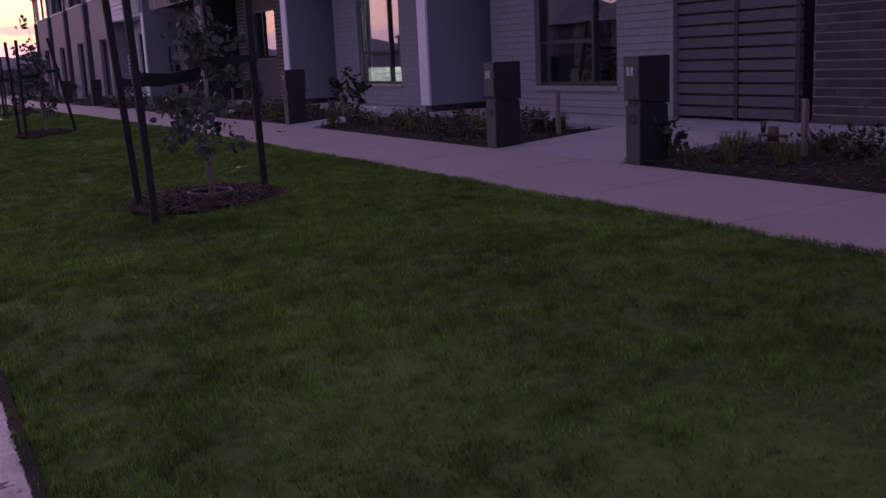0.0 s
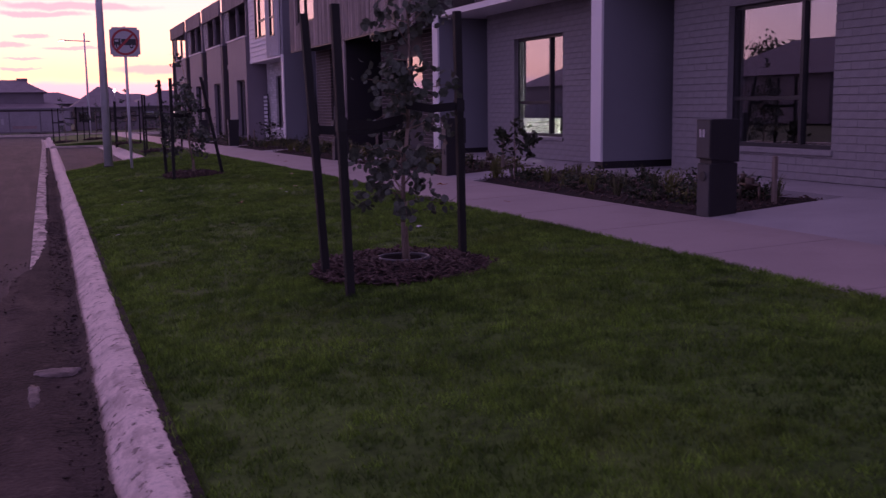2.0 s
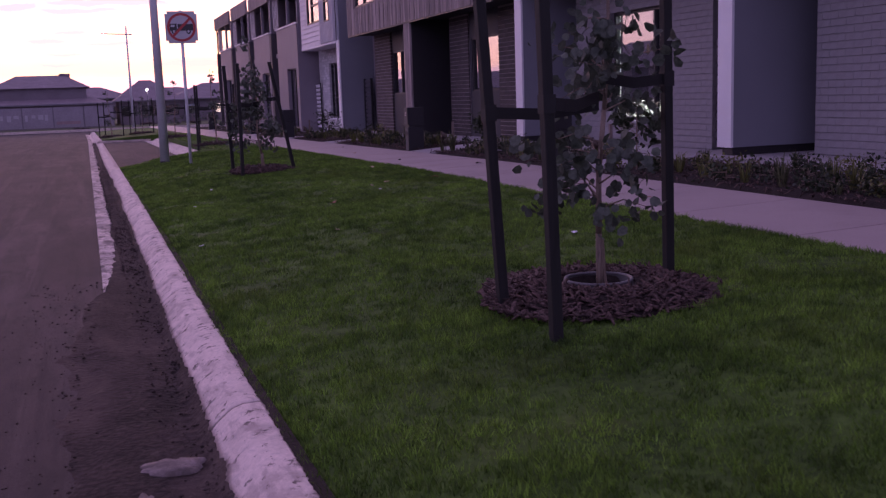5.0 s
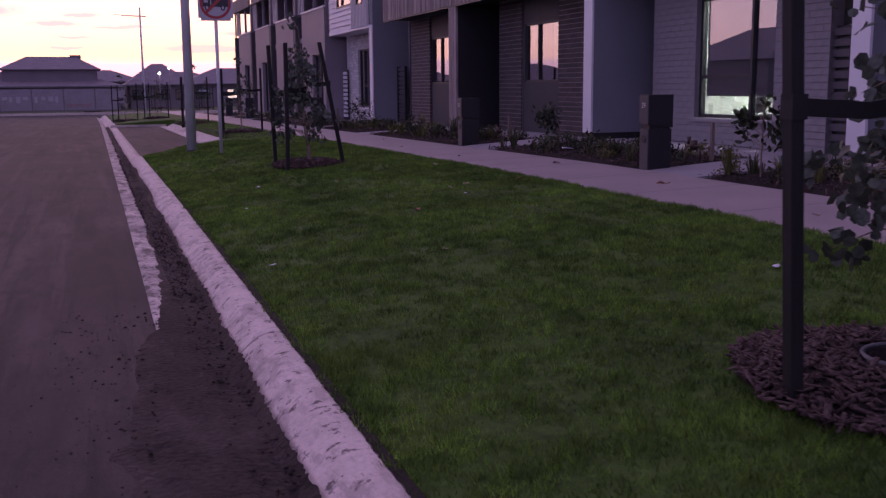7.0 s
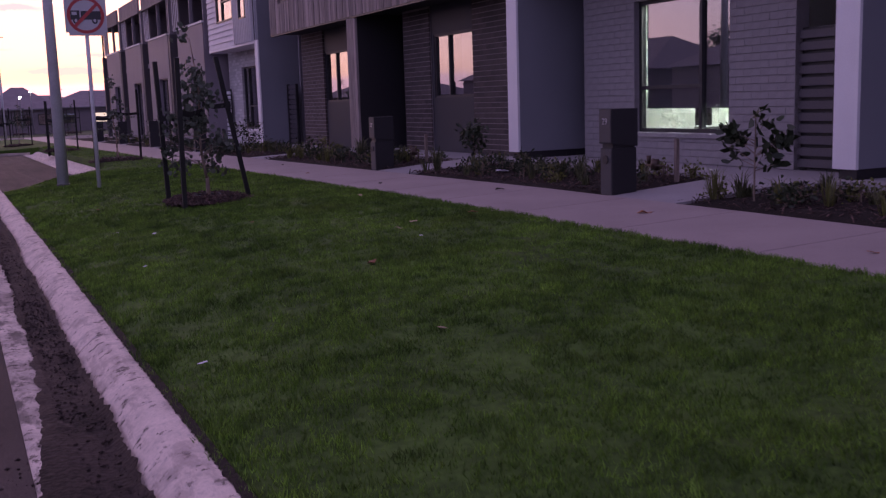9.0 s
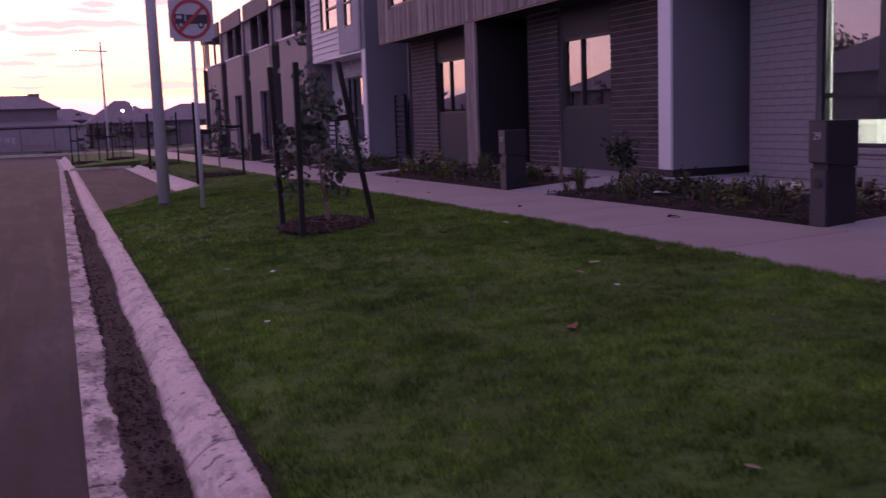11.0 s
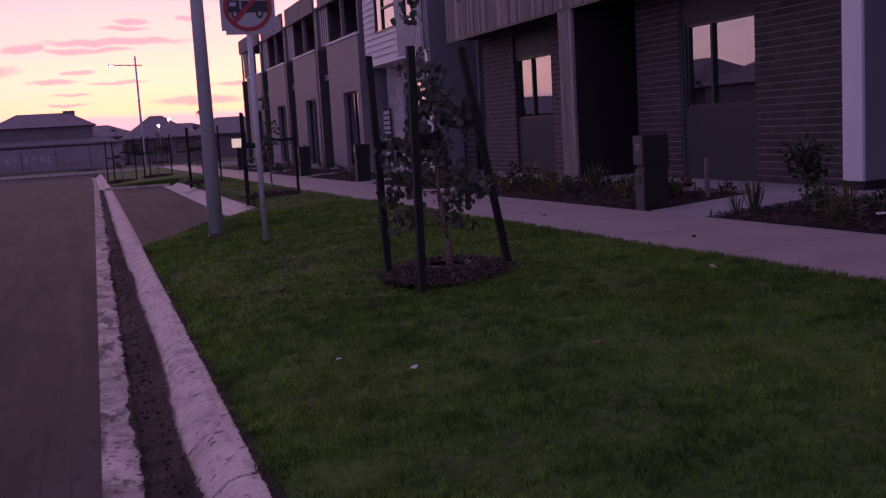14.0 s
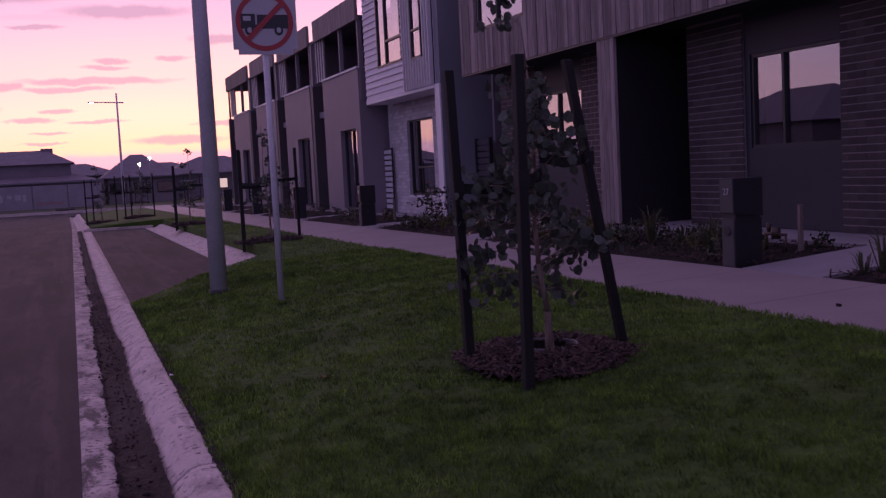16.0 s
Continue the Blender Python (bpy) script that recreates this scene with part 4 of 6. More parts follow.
house_box(unit_a, 8.95, BACK, -6.0, 8.03, 0.34, 6.4, RENDER_D)
part("porch_slab", boxes((7.78, 9.0, -6.0, 8.0, 0.1, 0.354)), PORCH_C, unit_a)

# the dark pair under timber cladding, mirrored about the timber-faced party wall
PAIR = 28.89


def dark_unit(sign, floor, near, label):
    h = thing("townhouse", (8.0, PAIR - sign * 3.4, floor), label, "townhouse", "terrace of townhouses")

    def Y(a, b):
        p, q = PAIR - sign * a, PAIR - sign * b
        return min(p, q), max(p, q)

    xw = 8.72
    wy = Y(2.45, 4.22)
    spans = (Y(1.0, 2.33), Y(4.25, 6.02))
    for a, b in spans:
        if near:
            brick_wall(h, xw, a, b, floor, 3.30, [], BRICK_D, MORTAR_D, 0.10, 0.30, "dark brown brick wall with raked pale joints")
        else:
            part("wall", boxes((xw, xw + 0.22, a, b, floor, 3.30)), BRICK_D_FAR, h, "dark brown brick wall with raked pale joints")
    c0, c1 = Y(6.04, 6.78)
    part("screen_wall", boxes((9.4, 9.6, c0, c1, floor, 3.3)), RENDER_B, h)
    if near:
        slat_screen(h, xw + 0.04, c0, c1, floor + 0.04, 2.1, SLAT)
    bay = Y(2.33, 4.25)
    part("bay_panel", boxes((xw + 0.05, xw + 0.2, bay[0], bay[1], floor, 1.38)), PANEL, h, "slate-blue panel under the window")
    part("bay_head", boxes((xw + 0.05, xw + 0.2, bay[0], bay[1], 2.70, 3.30)), PANEL, h, "slate-blue panel over the window")
    for a, b in ((bay[0], wy[0]), (wy[1], bay[1])):
        if b - a > 0.005:
            part("bay_cheek", boxes((xw + 0.05, xw + 0.2, a, b, 1.38, 2.70)), PANEL, h)
    split = PAIR - sign * 3.12 if sign > 0 else PAIR + 3.42
    window(h, xw + 0.07, wy[0], wy[1], 1.38, 2.70, (split,), bar=0.05)
    # entry recess with black walls, its shade put into their colour
    a, b = Y(0.26, 1.0)
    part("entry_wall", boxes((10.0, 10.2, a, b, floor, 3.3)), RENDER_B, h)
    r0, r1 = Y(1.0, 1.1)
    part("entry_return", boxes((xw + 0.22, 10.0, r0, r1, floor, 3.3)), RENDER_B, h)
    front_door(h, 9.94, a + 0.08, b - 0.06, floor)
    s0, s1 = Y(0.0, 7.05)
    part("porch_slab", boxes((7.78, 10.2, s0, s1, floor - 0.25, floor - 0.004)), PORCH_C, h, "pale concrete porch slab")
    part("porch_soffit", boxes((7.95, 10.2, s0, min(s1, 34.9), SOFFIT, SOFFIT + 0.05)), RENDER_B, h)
    house_box(h, xw, BACK, s0, s1, floor - 0.02, 6.6, RENDER_D)
    return h


unit_27 = dark_unit(1, 0.26, True, "dark brick townhouse under weathered timber cladding")
unit_25 = dark_unit(-1, 0.18, False, "dark brick townhouse with a side gate under timber cladding")
party = thing("party_wall", (8.5, PAIR, 0.2), "black party wall faced with weathered timber boards", "wall")
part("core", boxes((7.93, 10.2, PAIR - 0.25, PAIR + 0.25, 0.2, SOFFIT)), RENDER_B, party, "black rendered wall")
for i in range(4):
    y = PAIR - 0.26 + i * 0.132
    part("board", boxes((7.87, 7.93, y, y + 0.124, 0.26, SOFFIT)), TIMBER, party, bevel=0.004)

# timber-clad upper storey over the pair
clad = thing("cladding", (7.9, PAIR, SOFFIT), "weathered grey-brown vertical timber cladding with a window", "cladding")
WIN_UP = [(31.85, 34.1, 4.08, 5.75), (23.7, 25.9, 4.08, 5.75)]
part("backing", boxes((7.93, 8.1, 22.95, 31.85, SOFFIT, 6.6), (7.93, 8.1, 34.1, 34.95, SOFFIT, 6.6), (7.93, 8.1, 31.85, 34.1, SOFFIT, 4.08), (7.93, 8.1, 31.85, 34.1, 5.75, 6.6)), RENDER_B, clad)
y = 22.95
k = 0
while y < 34.93:
    w = 0.132
    hole = next((q for q in WIN_UP[:1] if q[0] - 0.02 < y + w / 2 < q[1] + 0.02), None)
    d = 0.004 * (k % 3)
    for z0, z1 in (((SOFFIT - 0.02, hole[2]), (hole[3], 6.62)) if hole else ((SOFFIT - 0.02, 6.62),)):
        part("board", boxes((7.85 + d, 7.93, y, y + w - 0.008, z0, z1)), TIMBER, clad, bevel=0.003)
    y += w
    k += 1
window(clad, 7.90, 31.87, 34.08, 4.10, 5.74, (33.1,), bar=0.06)
part("side", boxes((7.93, 9.6, 34.95, 35.0, SOFFIT, 6.6)), RENDER_D, clad)
part("end_box", boxes((7.93, 9.4, 22.1, 22.94, SOFFIT - 0.01, 6.6)), RENDER_B, clad, "black end panel of the cladding")
part("soffit_edge", boxes((7.86, 7.92, 22.95, 34.95, SOFFIT - 0.06, SOFFIT - 0.022)), BLACK, clad)

# side gate of the far dark unit
gate = thing("side_gate", (9.0, 35.6, 0.12), "dark slatted side gate beside a brick wall", "gate")
part("gate_post", boxes((8.76, 8.84, 35.72, 35.80, 0.1, 1.95)), BLACK, gate)
part("gate_post", boxes((8.76, 8.84, 36.52, 36.58, 0.1, 1.95)), BLACK, gate)
for i in range(12):
    part("slat", boxes((8.79, 8.82, 35.80, 36.52, 0.2 + i * 0.145, 0.32 + i * 0.145)), SLAT, gate)

# white weatherboard house
FW = 0.06
white_house = thing("townhouse", (8.0, 39.8, FW), "white weatherboard townhouse with slatted panel and grey side wall", "townhouse", "terrace of townhouses")
part("side_wall", boxes((7.98, BACK, 36.62, 36.90, FW + 0.1, 6.6)), RENDER_G, white_house, "blue-grey rendered side wall")
part("blade_edge", boxes((7.94, 7.98, 36.60, 36.92, FW + 0.1, 3.28)), WHITE, white_house, "white painted front edge")
part("plinth", boxes((8.0, 10.0, 36.64, 36.88, FW - 0.1, FW + 0.1)), BLACK, white_house)
part("wall", boxes((8.72, 8.92, 36.9, 39.28, FW, 3.28), (8.72, 8.92, 41.34, 43.0, FW, 3.28), (8.72, 8.92, 39.28, 41.34, FW, 0.58), (8.72, 8.92, 39.28, 41.34, 2.66, 3.28)), BRICK_W_FAR, white_house, "white painted brick wall")
window(white_house, 8.80, 39.28, 41.34, 0.58, 2.66, (40.75,), ((39.28, 40.75, 1.35),), sill=WHITE)
bm = bmesh.new()
z = 3.27
upper = part("upper_backing", boxes((7.97, 8.2, 36.9, 39.2, 3.28, 6.6), (7.97, 8.2, 41.25, 42.5, 3.28, 6.6), (7.97, 8.2, 39.2, 41.25, 3.28, 4.1), (7.97, 8.2, 39.2, 41.25, 6.05, 6.6)), BOARD, white_house)
while z < 6.6:
    for a, b in (((39.0, 39.2), (41.25, 42.5)) if 4.1 <= z + 0.09 <= 6.05 else ((39.0, 42.5),)):
        bm = bmesh.new()
        vs = [bm.verts.new(p) for p in ((7.925, a, z), (7.925, b, z), (7.96, b, z + 0.178), (7.96, a, z + 0.178), (7.97, a, z), (7.97, b, z), (7.97, b, z + 0.178), (7.97, a, z + 0.178))]
        for f in ((0, 1, 2, 3), (0, 4, 5, 1), (3, 2, 6, 7), (0, 3, 7, 4), (1, 5, 6, 2)):
            bm.faces.new([vs[i] for i in f])
        part("weatherboard", bm, BOARD, upper)
    z += 0.18
window(white_house, 7.93, 39.2, 41.25, 4.1, 6.05, (40.5,), ((39.2, 40.5, 4.75),), bar=0.06)
panel = part("slat_panel", boxes((7.95, 7.97, 36.92, 38.98, 3.3, 6.6)), BLACK, white_house, "panel of upright slats")
for i in range(11):
    y = 36.95 + i * 0.19
    if 37.46 < y < 38.26:
        part("slat", boxes((7.85, 7.95, y, y + 0.055, 3.28, 4.0)), BOARD, panel)
        part("slat", boxes((7.85, 7.95, y, y + 0.055, 5.9, 6.6)), BOARD, panel)
    else:
        part("slat", boxes((7.85, 7.95, y, y + 0.055, 3.28, 6.6)), BOARD, panel)
window(white_house, 7.86, 37.52, 38.25, 4.0, 5.9, (), ((37.52, 38.25, 4.7),))
part("soffit", boxes((7.93, 8.9, 36.9, 42.5, 3.20, 3.268)), WHITE, white_house)
part("porch_slab", boxes((7.78, 10.0, 36.0, 43.0, FW - 0.25, FW - 0.004)), PORCH_C, white_house)
part("entry_wall", boxes((9.4, 9.6, 42.2, 43.4, FW, 4.3)), RENDER_B, white_house)
house_box(white_house, 8.72, BACK, 36.9, 43.0, FW - 0.02, 6.6, RENDER_D)


def gate_white(y0, y1, floor):
    g = thing("side_gate", (8.6, y0, floor), "white slatted gate in a dark entry", "gate", "white slatted gates")
    for i in range(11):
        part("slat", boxes((8.58, 8.61, y0, y1, floor + 0.12 + i * 0.16, floor + 0.23 + i * 0.16)), WHITE, g)
    part("gate_post", boxes((8.61, 8.66, y0, y0 + 0.05, floor, floor + 1.9)), BLACK, g)
    part("gate_post", boxes((8.61, 8.66, y1 - 0.05, y1, floor, floor + 1.9)), BLACK, g)


gate_white(42.55, 43.2, FW)


def charcoal_unit(y0, length, floor, last=False):
    """Charcoal unit: a projecting ground-floor box with a balcony on it, under a timber fascia."""
    h = thing("townhouse", (8.0, y0 + length / 2, floor), "charcoal rendered townhouse with a roofed balcony", "townhouse", "terrace of townhouses")
    yb = y0 + length * 0.72
    top = 4.33
    wy = (y0 + 0.6, y0 + 2.45)
    solid_wall("wall", h, 7.9, 8.1, y0 + 0.15, yb, floor, top, [(wy[0], wy[1], floor + 0.15, 2.60)], RENDER_D, "charcoal rendered front wall")
    part("window_reveal", boxes((8.1, 8.55, wy[1], wy[1] + 0.06, floor, 2.66), (8.1, 8.55, wy[0] - 0.06, wy[0], floor, 2.66)), RENDER_D, h)
    window(h, 8.04, wy[0], wy[1], floor + 0.15, 2.60, ((wy[0] + wy[1]) / 2,))
    part("return_wall", boxes((8.1, 9.4, yb - 0.2, yb, floor, top)), RENDER_D, h)
    part("side_wall", boxes((8.1, 9.4, y0 + 0.15, y0 + 0.35, floor, top)), RENDER_D, h)
    # recessed and side faces take the copy with shade in its colour
    part("entry_wall", boxes((9.4, 9.6, yb, y0 + length, floor, top)), RENDER_D_SHADE, h)
    part("fin_wall", boxes((7.9, 9.4, y0 + length - 0.3, y0 + length, floor, top - 0.02)), RENDER_D_SHADE, h)
    part("balcony_floor", boxes((8.1, 9.8, y0, y0 + length, 3.2, 3.4)), RENDER_D, h)
    part("parapet_cap", boxes((7.86, 8.14, y0 + 0.12, yb + 0.02, top, top + 0.06)), WHITE, h, "white metal capping on the parapet")
    part("entry_parapet", boxes((8.5, 8.7, yb, y0 + length - 0.3, 3.0, top)), RENDER_D_SHADE, h)
    part("balcony_back", boxes((10.0, 10.2, y0, y0 + length, 3.4, 5.8)), RENDER_D_SHADE, h)
    if last:
        part("balcony_post", boxes((7.95, 8.03, y0 + length - 0.12, y0 + length - 0.04, 3.4, 5.75)), BLACK, h)
    else:
        part("balcony_wall", boxes((7.95, 10.0, y0 + length - 0.2, y0 + length, 3.4, 5.75)), RENDER_D, h)
    part("balcony_post", boxes((7.95, 8.07, y0 + 0.1, y0 + 0.22, 3.4, 5.75)), RENDER_D, h)
    part("balcony_post", boxes((7.95, 8.07, y0 + 2.2, y0 + 2.3, 3.4, 5.75)), RENDER_D, h)
    for i in range(9):
        y = y0 + length - 1.75 + i * 0.16
        part("screen_slat", boxes((8.0, 8.06, y, y + 0.05, 4.40, 5.75)), WHITE if i % 2 else TIMBER, h)
    part("fascia", boxes((7.86, 7.96, y0 + 0.02, y0 + length - (0.0 if last else 0.9), 5.72, 6.42)), TIMBER, h, "weathered timber roof fascia")
    part("balcony_ceiling", boxes((7.96, 10.2, y0 + 0.02, y0 + length, 5.75, 5.85)), RENDER_D_SHADE, h)
    house_box(h, 10.0, BACK, y0, y0 + length, floor - 0.02, 6.4, RENDER_D)
    part("porch_slab", boxes((7.78, 9.6, y0, y0 + length, floor - 0.25, floor - 0.004)), PORCH_C, h)


for i, (y0, ln) in enumerate(((43.0, 6.1), (49.1, 6.1), (55.2, 6.1), (61.3, 6.2))):
    charcoal_unit(y0, ln, 0.02 - 0.05 * i, i == 3)
    gate_white(y0 + ln - 1.6, y0 + ln - 0.9, 0.02 - 0.05 * i)


# ---- garden beds, walks ----
def bed(y0, y1, x0=5.97, x1=7.76):
    bm = bmesh.new()
    nx, ny = 9, max(4, int((y1 - y0) / 0.25))
    rows = []
    for j in range(ny + 1):
        y = y0 + (y1 - y0) * j / ny
        row = []
        for i in range(nx + 1):
            x = x0 + (x1 - x0) * i / nx
            e = min(i, nx - i, j, ny - j)
            row.append(bm.verts.new((x, y, 0.185 + 0.06 * (x - x0) / 1.8 + (0.05 if e else 0.0) + (0.03 * noise.noise((x * 3, y * 3, 1)) if e else 0) + fall(y))))
        rows.append(row)
    for a, b in zip(rows, rows[1:]):
        for i in range(nx):
            bm.faces.new((a[i], a[i + 1], b[i + 1], b[i])).smooth = True
    return tagged(part("garden_bed", bm, SOIL), "dark mulched garden bed beside the footpath", "garden bed", kind="structure")


def walkway(y0, y1, floor):
    bm = bmesh.new()
    zs = [(5.955, 0.206 + fall(y0)), (7.775, floor - 0.006)]
    vs = [bm.verts.new((x, y, z - d)) for d in (0, 0.12) for x, z in zs for y in (y0, y1)]
    for f in ((0, 2, 3, 1), (4, 5, 7, 6), (0, 1, 5, 4), (1, 3, 7, 5), (3, 2, 6, 7), (2, 0, 4, 6)):
        bm.faces.new([vs[i] for i in f])
    tagged(part("walkway", bm, PORCH_C), "pale concrete walk from footpath to porch", "walkway", kind="structure")


BEDS = [(0.0, 6.95), (9.30, 15.25), (16.42, 21.92), (23.05, 30.0), (31.1, 36.0), (37.3, 43.2), (44.4, 50.0), (51.2, 57.0), (58.2, 66.0)]
for a, b in BEDS:
    bed(a, b)
for (a, b), (c, d), fl in zip(BEDS, BEDS[1:], (0.34, 0.33, 0.30, 0.18, 0.1, 0.04, 0.0, -0.05)):
    walkway(b + 0.01, c - 0.01, fl)


def bed_z(x, y):
    return 0.23 + 0.06 * (x - 5.97) / 1.8 + fall(y)


def chips(name, spots, parent=None, big=1.0, label="", seed=1):
    """Loose flat chips lying at the given places."""
    rng = np.random.default_rng(seed)
    n = len(spots)
    P = np.array(spots, np.float32)
    l, w, t = rng.uniform(0.012, 0.042, n) * big, rng.uniform(0.003, 0.010, n) * big, rng.uniform(0.0012, 0.004, n) * big
    a, tilt = rng.uniform(0, 2 * np.pi, n), rng.normal(0, 0.42, n)
    corner = np.array([(x, y, z) for x in (-1, 1) for y in (-1, 1) for z in (-1, 1)], np.float32)
    L = corner[None] * np.stack([l, w, t], 1)[:, None]
    ct, st, ca, sa = np.cos(tilt)[:, None], np.sin(tilt)[:, None], np.cos(a)[:, None], np.sin(a)[:, None]
    x, z = L[..., 0] * ct - L[..., 2] * st, L[..., 0] * st + L[..., 2] * ct
    V = np.stack([x * ca - L[..., 1] * sa, x * sa + L[..., 1] * ca, z], 2) + P[:, None]
    q = np.array(((0, 1, 3, 2), (4, 6, 7, 5), (0, 4, 5, 1), (2, 3, 7, 6), (0, 2, 6, 4), (1, 5, 7, 3)), np.int32)
    F = (q[None] + 8 * np.arange(n, dtype=np.int32)[:, None, None]).reshape(-1, 4)
    ob = soup(name, V.reshape(-1, 3), F, CHIP, parent, kind="stuff")
    if label:
        tagged(ob, label, "mulch")
    return ob


rng = np.random.default_rng(11)
spots = []
for a, b in BEDS[:6]:
    n = int((b - a) * (260 if b < 37 else 90))
    for x, y in zip(rng.uniform(5.99, 7.74, n), rng.uniform(a + 0.02, b - 0.02, n)):
        spots.append((x, y, bed_z(x, y) + 0.012))
chips("mulch", spots, None, 1.1, "dark bark mulch scattered over the garden beds", 3)


# ---- plants ----
def leaf_cloud(rng, centres, count, size, spread, shape=1.0, droop=0.0, sides=6):
    """Verts and faces of many small leaves round the given centres."""
    V, k = [], 0
    c = np.array(centres, np.float32)
    pick = c[rng.integers(0, len(c), count)] + rng.normal(0, 1, (count, 3)) * np.array(spread)
    for p in pick:
        n = Vector(rng.normal(0, 1, 3))
        n.z = n.z * 0.6 + droop
        n.normalize()
        u = n.orthogonal().normalized()
        u.rotate(Matrix.Rotation(rng.uniform(0, 6.28), 3, n))
        v = n.cross(u)
        s = size * rng.uniform(0.6, 1.15)
        for i in range(sides):
            t = 2 * math.pi * i / sides
            q = Vector(p) + u * (math.cos(t) * s) + v * (math.sin(t) * s * shape) + n * (0.18 * s * math.cos(2 * t))
            V.append(q[:])
    F = np.arange(count * sides, dtype=np.int32).reshape(count, sides)
    return V, F


def make_tree(spot, stakes, height, seed, dense, label, tall_stake=1.85, lean=None, mound_r=0.62):
    """A staked young eucalypt: split trunk, limbs, round leaves, mulch mound and watering ring."""
    rng = np.random.default_rng(seed)
    cx, cy = spot
    gz = verge_z(cx) + fall(cy)
    t = thing("young_tree", (cx, cy, gz), label, "tree", "staked street trees")
    bm = bmesh.new()
    pts = [Vector((cx, cy, gz - 0.02))]
    for i in range(1, 8):
        pts.append(Vector((cx + 0.03 * math.sin(i * 1.3 + seed) + 0.012 * i * (1 if seed % 2 else -1), cy + 0.03 * math.cos(i * 1.1 + seed), gz + height * i / 7)))
    for i, (a, b) in enumerate(zip(pts, pts[1:])):
        tube(bm, a, b, 0.022 * (1 - i / 8.5), 0.022 * (1 - (i + 1) / 8.5), 8)
    tube(bm, (cx + 0.035, cy - 0.01, gz - 0.06), (cx + 0.02, cy + 0.005, gz + 0.32), 0.012, 0.009, 6)
    part("trunk", bm, TRUNK, t, "slim tan trunk")
    bm = bmesh.new()
    centres = []
    for i in range(dense // 10):
        f = rng.uniform(0.20, 0.52) if i % 5 < 3 else rng.uniform(0.45, 0.98)
        a = rng.uniform(0, 6.28)
        k = min(int(f * 7), 6)
        p = pts[k].lerp(pts[k + 1], f * 7 - k)
        reach = (0.52 - 0.30 * f) * rng.uniform(0.45, 1.15)
        q = p + Vector((math.cos(a) * reach, math.sin(a) * reach, rng.uniform(-0.10, 0.20)))
        m = p.lerp(q, 0.5) + Vector((0, 0, 0.05))
        tube(bm, p, m, 0.006, 0.004, 5, False)
        tube(bm, m, q, 0.004, 0.0015, 5, False)
        centres += [m[:], q[:], q[:], p.lerp(q, 0.75)[:], q[:]]
    tagged(part("branchwork", bm, TRUNK, t), kind="stuff")
    V, F = leaf_cloud(rng, centres, dense * 2, 0.036, (0.05, 0.05, 0.055), 0.92, 0.0)
    soup("crown", V, F, LEAF_E, t)
    # mulch mound, chips and ring
    bm = bmesh.new()
    rings = []
    for r, h in ((mound_r, -0.012), (mound_r * 0.88, 0.035), (mound_r * 0.68, 0.066), (0.225, 0.072), (0.20, 0.066), (0.192, 0.022)):
        rings.append([bm.verts.new((cx + r * (1 + 0.08 * noise.noise((math.cos(i * 0.26) * 2, math.sin(i * 0.26) * 2, seed))) * math.cos(i * math.pi / 12), cy + r * (1 + 0.08 * noise.noise((i * 0.9, seed, 0))) * math.sin(i * math.pi / 12), gz + h)) for i in range(24)])
    for a, b in zip(rings, rings[1:]):
        for i in range(24):
            bm.faces.new((a[i], a[(i + 1) % 24], b[(i + 1) % 24], b[i])).smooth = True
    bm.faces.new(rings[-1])
    mound = tagged(part("mulch_mound", bm, SOIL), "low round mound of bark mulch under a young tree", "mulch", "tree mulch")
    n = 2100 if cy < 25 else 350
    sp = []
    for _ in range(n):
        a = rng.uniform(0, 6.28)
        r = mound_r * 1.08 * math.sqrt(rng.uniform(0.115, 1.0)) * (1 + 0.08 * math.sin(a * 3 + seed))
        h = 0.074 - 0.076 * max(0, (r / mound_r - 0.66) / 0.42)
        sp.append((cx + r * math.cos(a), cy + r * math.sin(a), gz + max(h, 0.005) + 0.006))
    chips("mulch", sp, None, 1.3 if cy < 25 else 1.8, "reddish-brown bark chips round a young tree", seed)
    wr = thing("watering_ring", (cx, cy + 0.02, gz), "black plastic watering ring with a grey rim round a young trunk", "watering ring", "watering rings")
    for name, prof, mat in (("wall", [(0.190, -0.06), (0.190, 0.080), (0.204, 0.080), (0.204, -0.06)], BLACK),
                            ("rim", [(0.188, 0.080), (0.191, 0.089), (0.203, 0.089), (0.207, 0.080)], RING)):
        bm = bmesh.new()
        loops = [[bm.verts.new((cx + r * math.cos(i * math.pi / 16), cy + 0.02 + r * math.sin(i * math.pi / 16), gz + z)) for r, z in prof] for i in range(32)]
        for i in range(32):
            a, b = loops[i], loops[(i + 1) % 32]
            for k in range(3):
                bm.faces.new((a[k], b[k], b[k + 1], a[k + 1])).smooth = True
        part(name, bm, mat, wr, "grey plastic rim" if mat is RING else "")
    # stakes and straps
    tops = []
    for i, (sx, sy) in enumerate(stakes):
        lx, ly = (lean[i] if lean else (0.0, 0.0))
        st = thing("tree_stake", (sx, sy, verge_z(sx) + fall(sy)), "black square timber stake beside a young tree" if not lx else "black timber stake leaning over a young tree", "stake", "tree stakes")
        bm = boxes((-0.028, 0.028, -0.028, 0.028, -0.15, tall_stake))
        for v in bm.verts:
            v.co.x += lx * max(v.co.z, 0) / tall_stake
            v.co.y += ly * max(v.co.z, 0) / tall_stake
        bmesh.ops.translate(bm, vec=st.location, verts=bm.verts)
        part("post", bm, STAKE, st, bevel=0.004)
        z = 1.12 + 0.05 * i
        tops.append(Vector((sx + lx * z / tall_stake, sy + ly * z / tall_stake, verge_z(sx) + fall(sy) + z)))
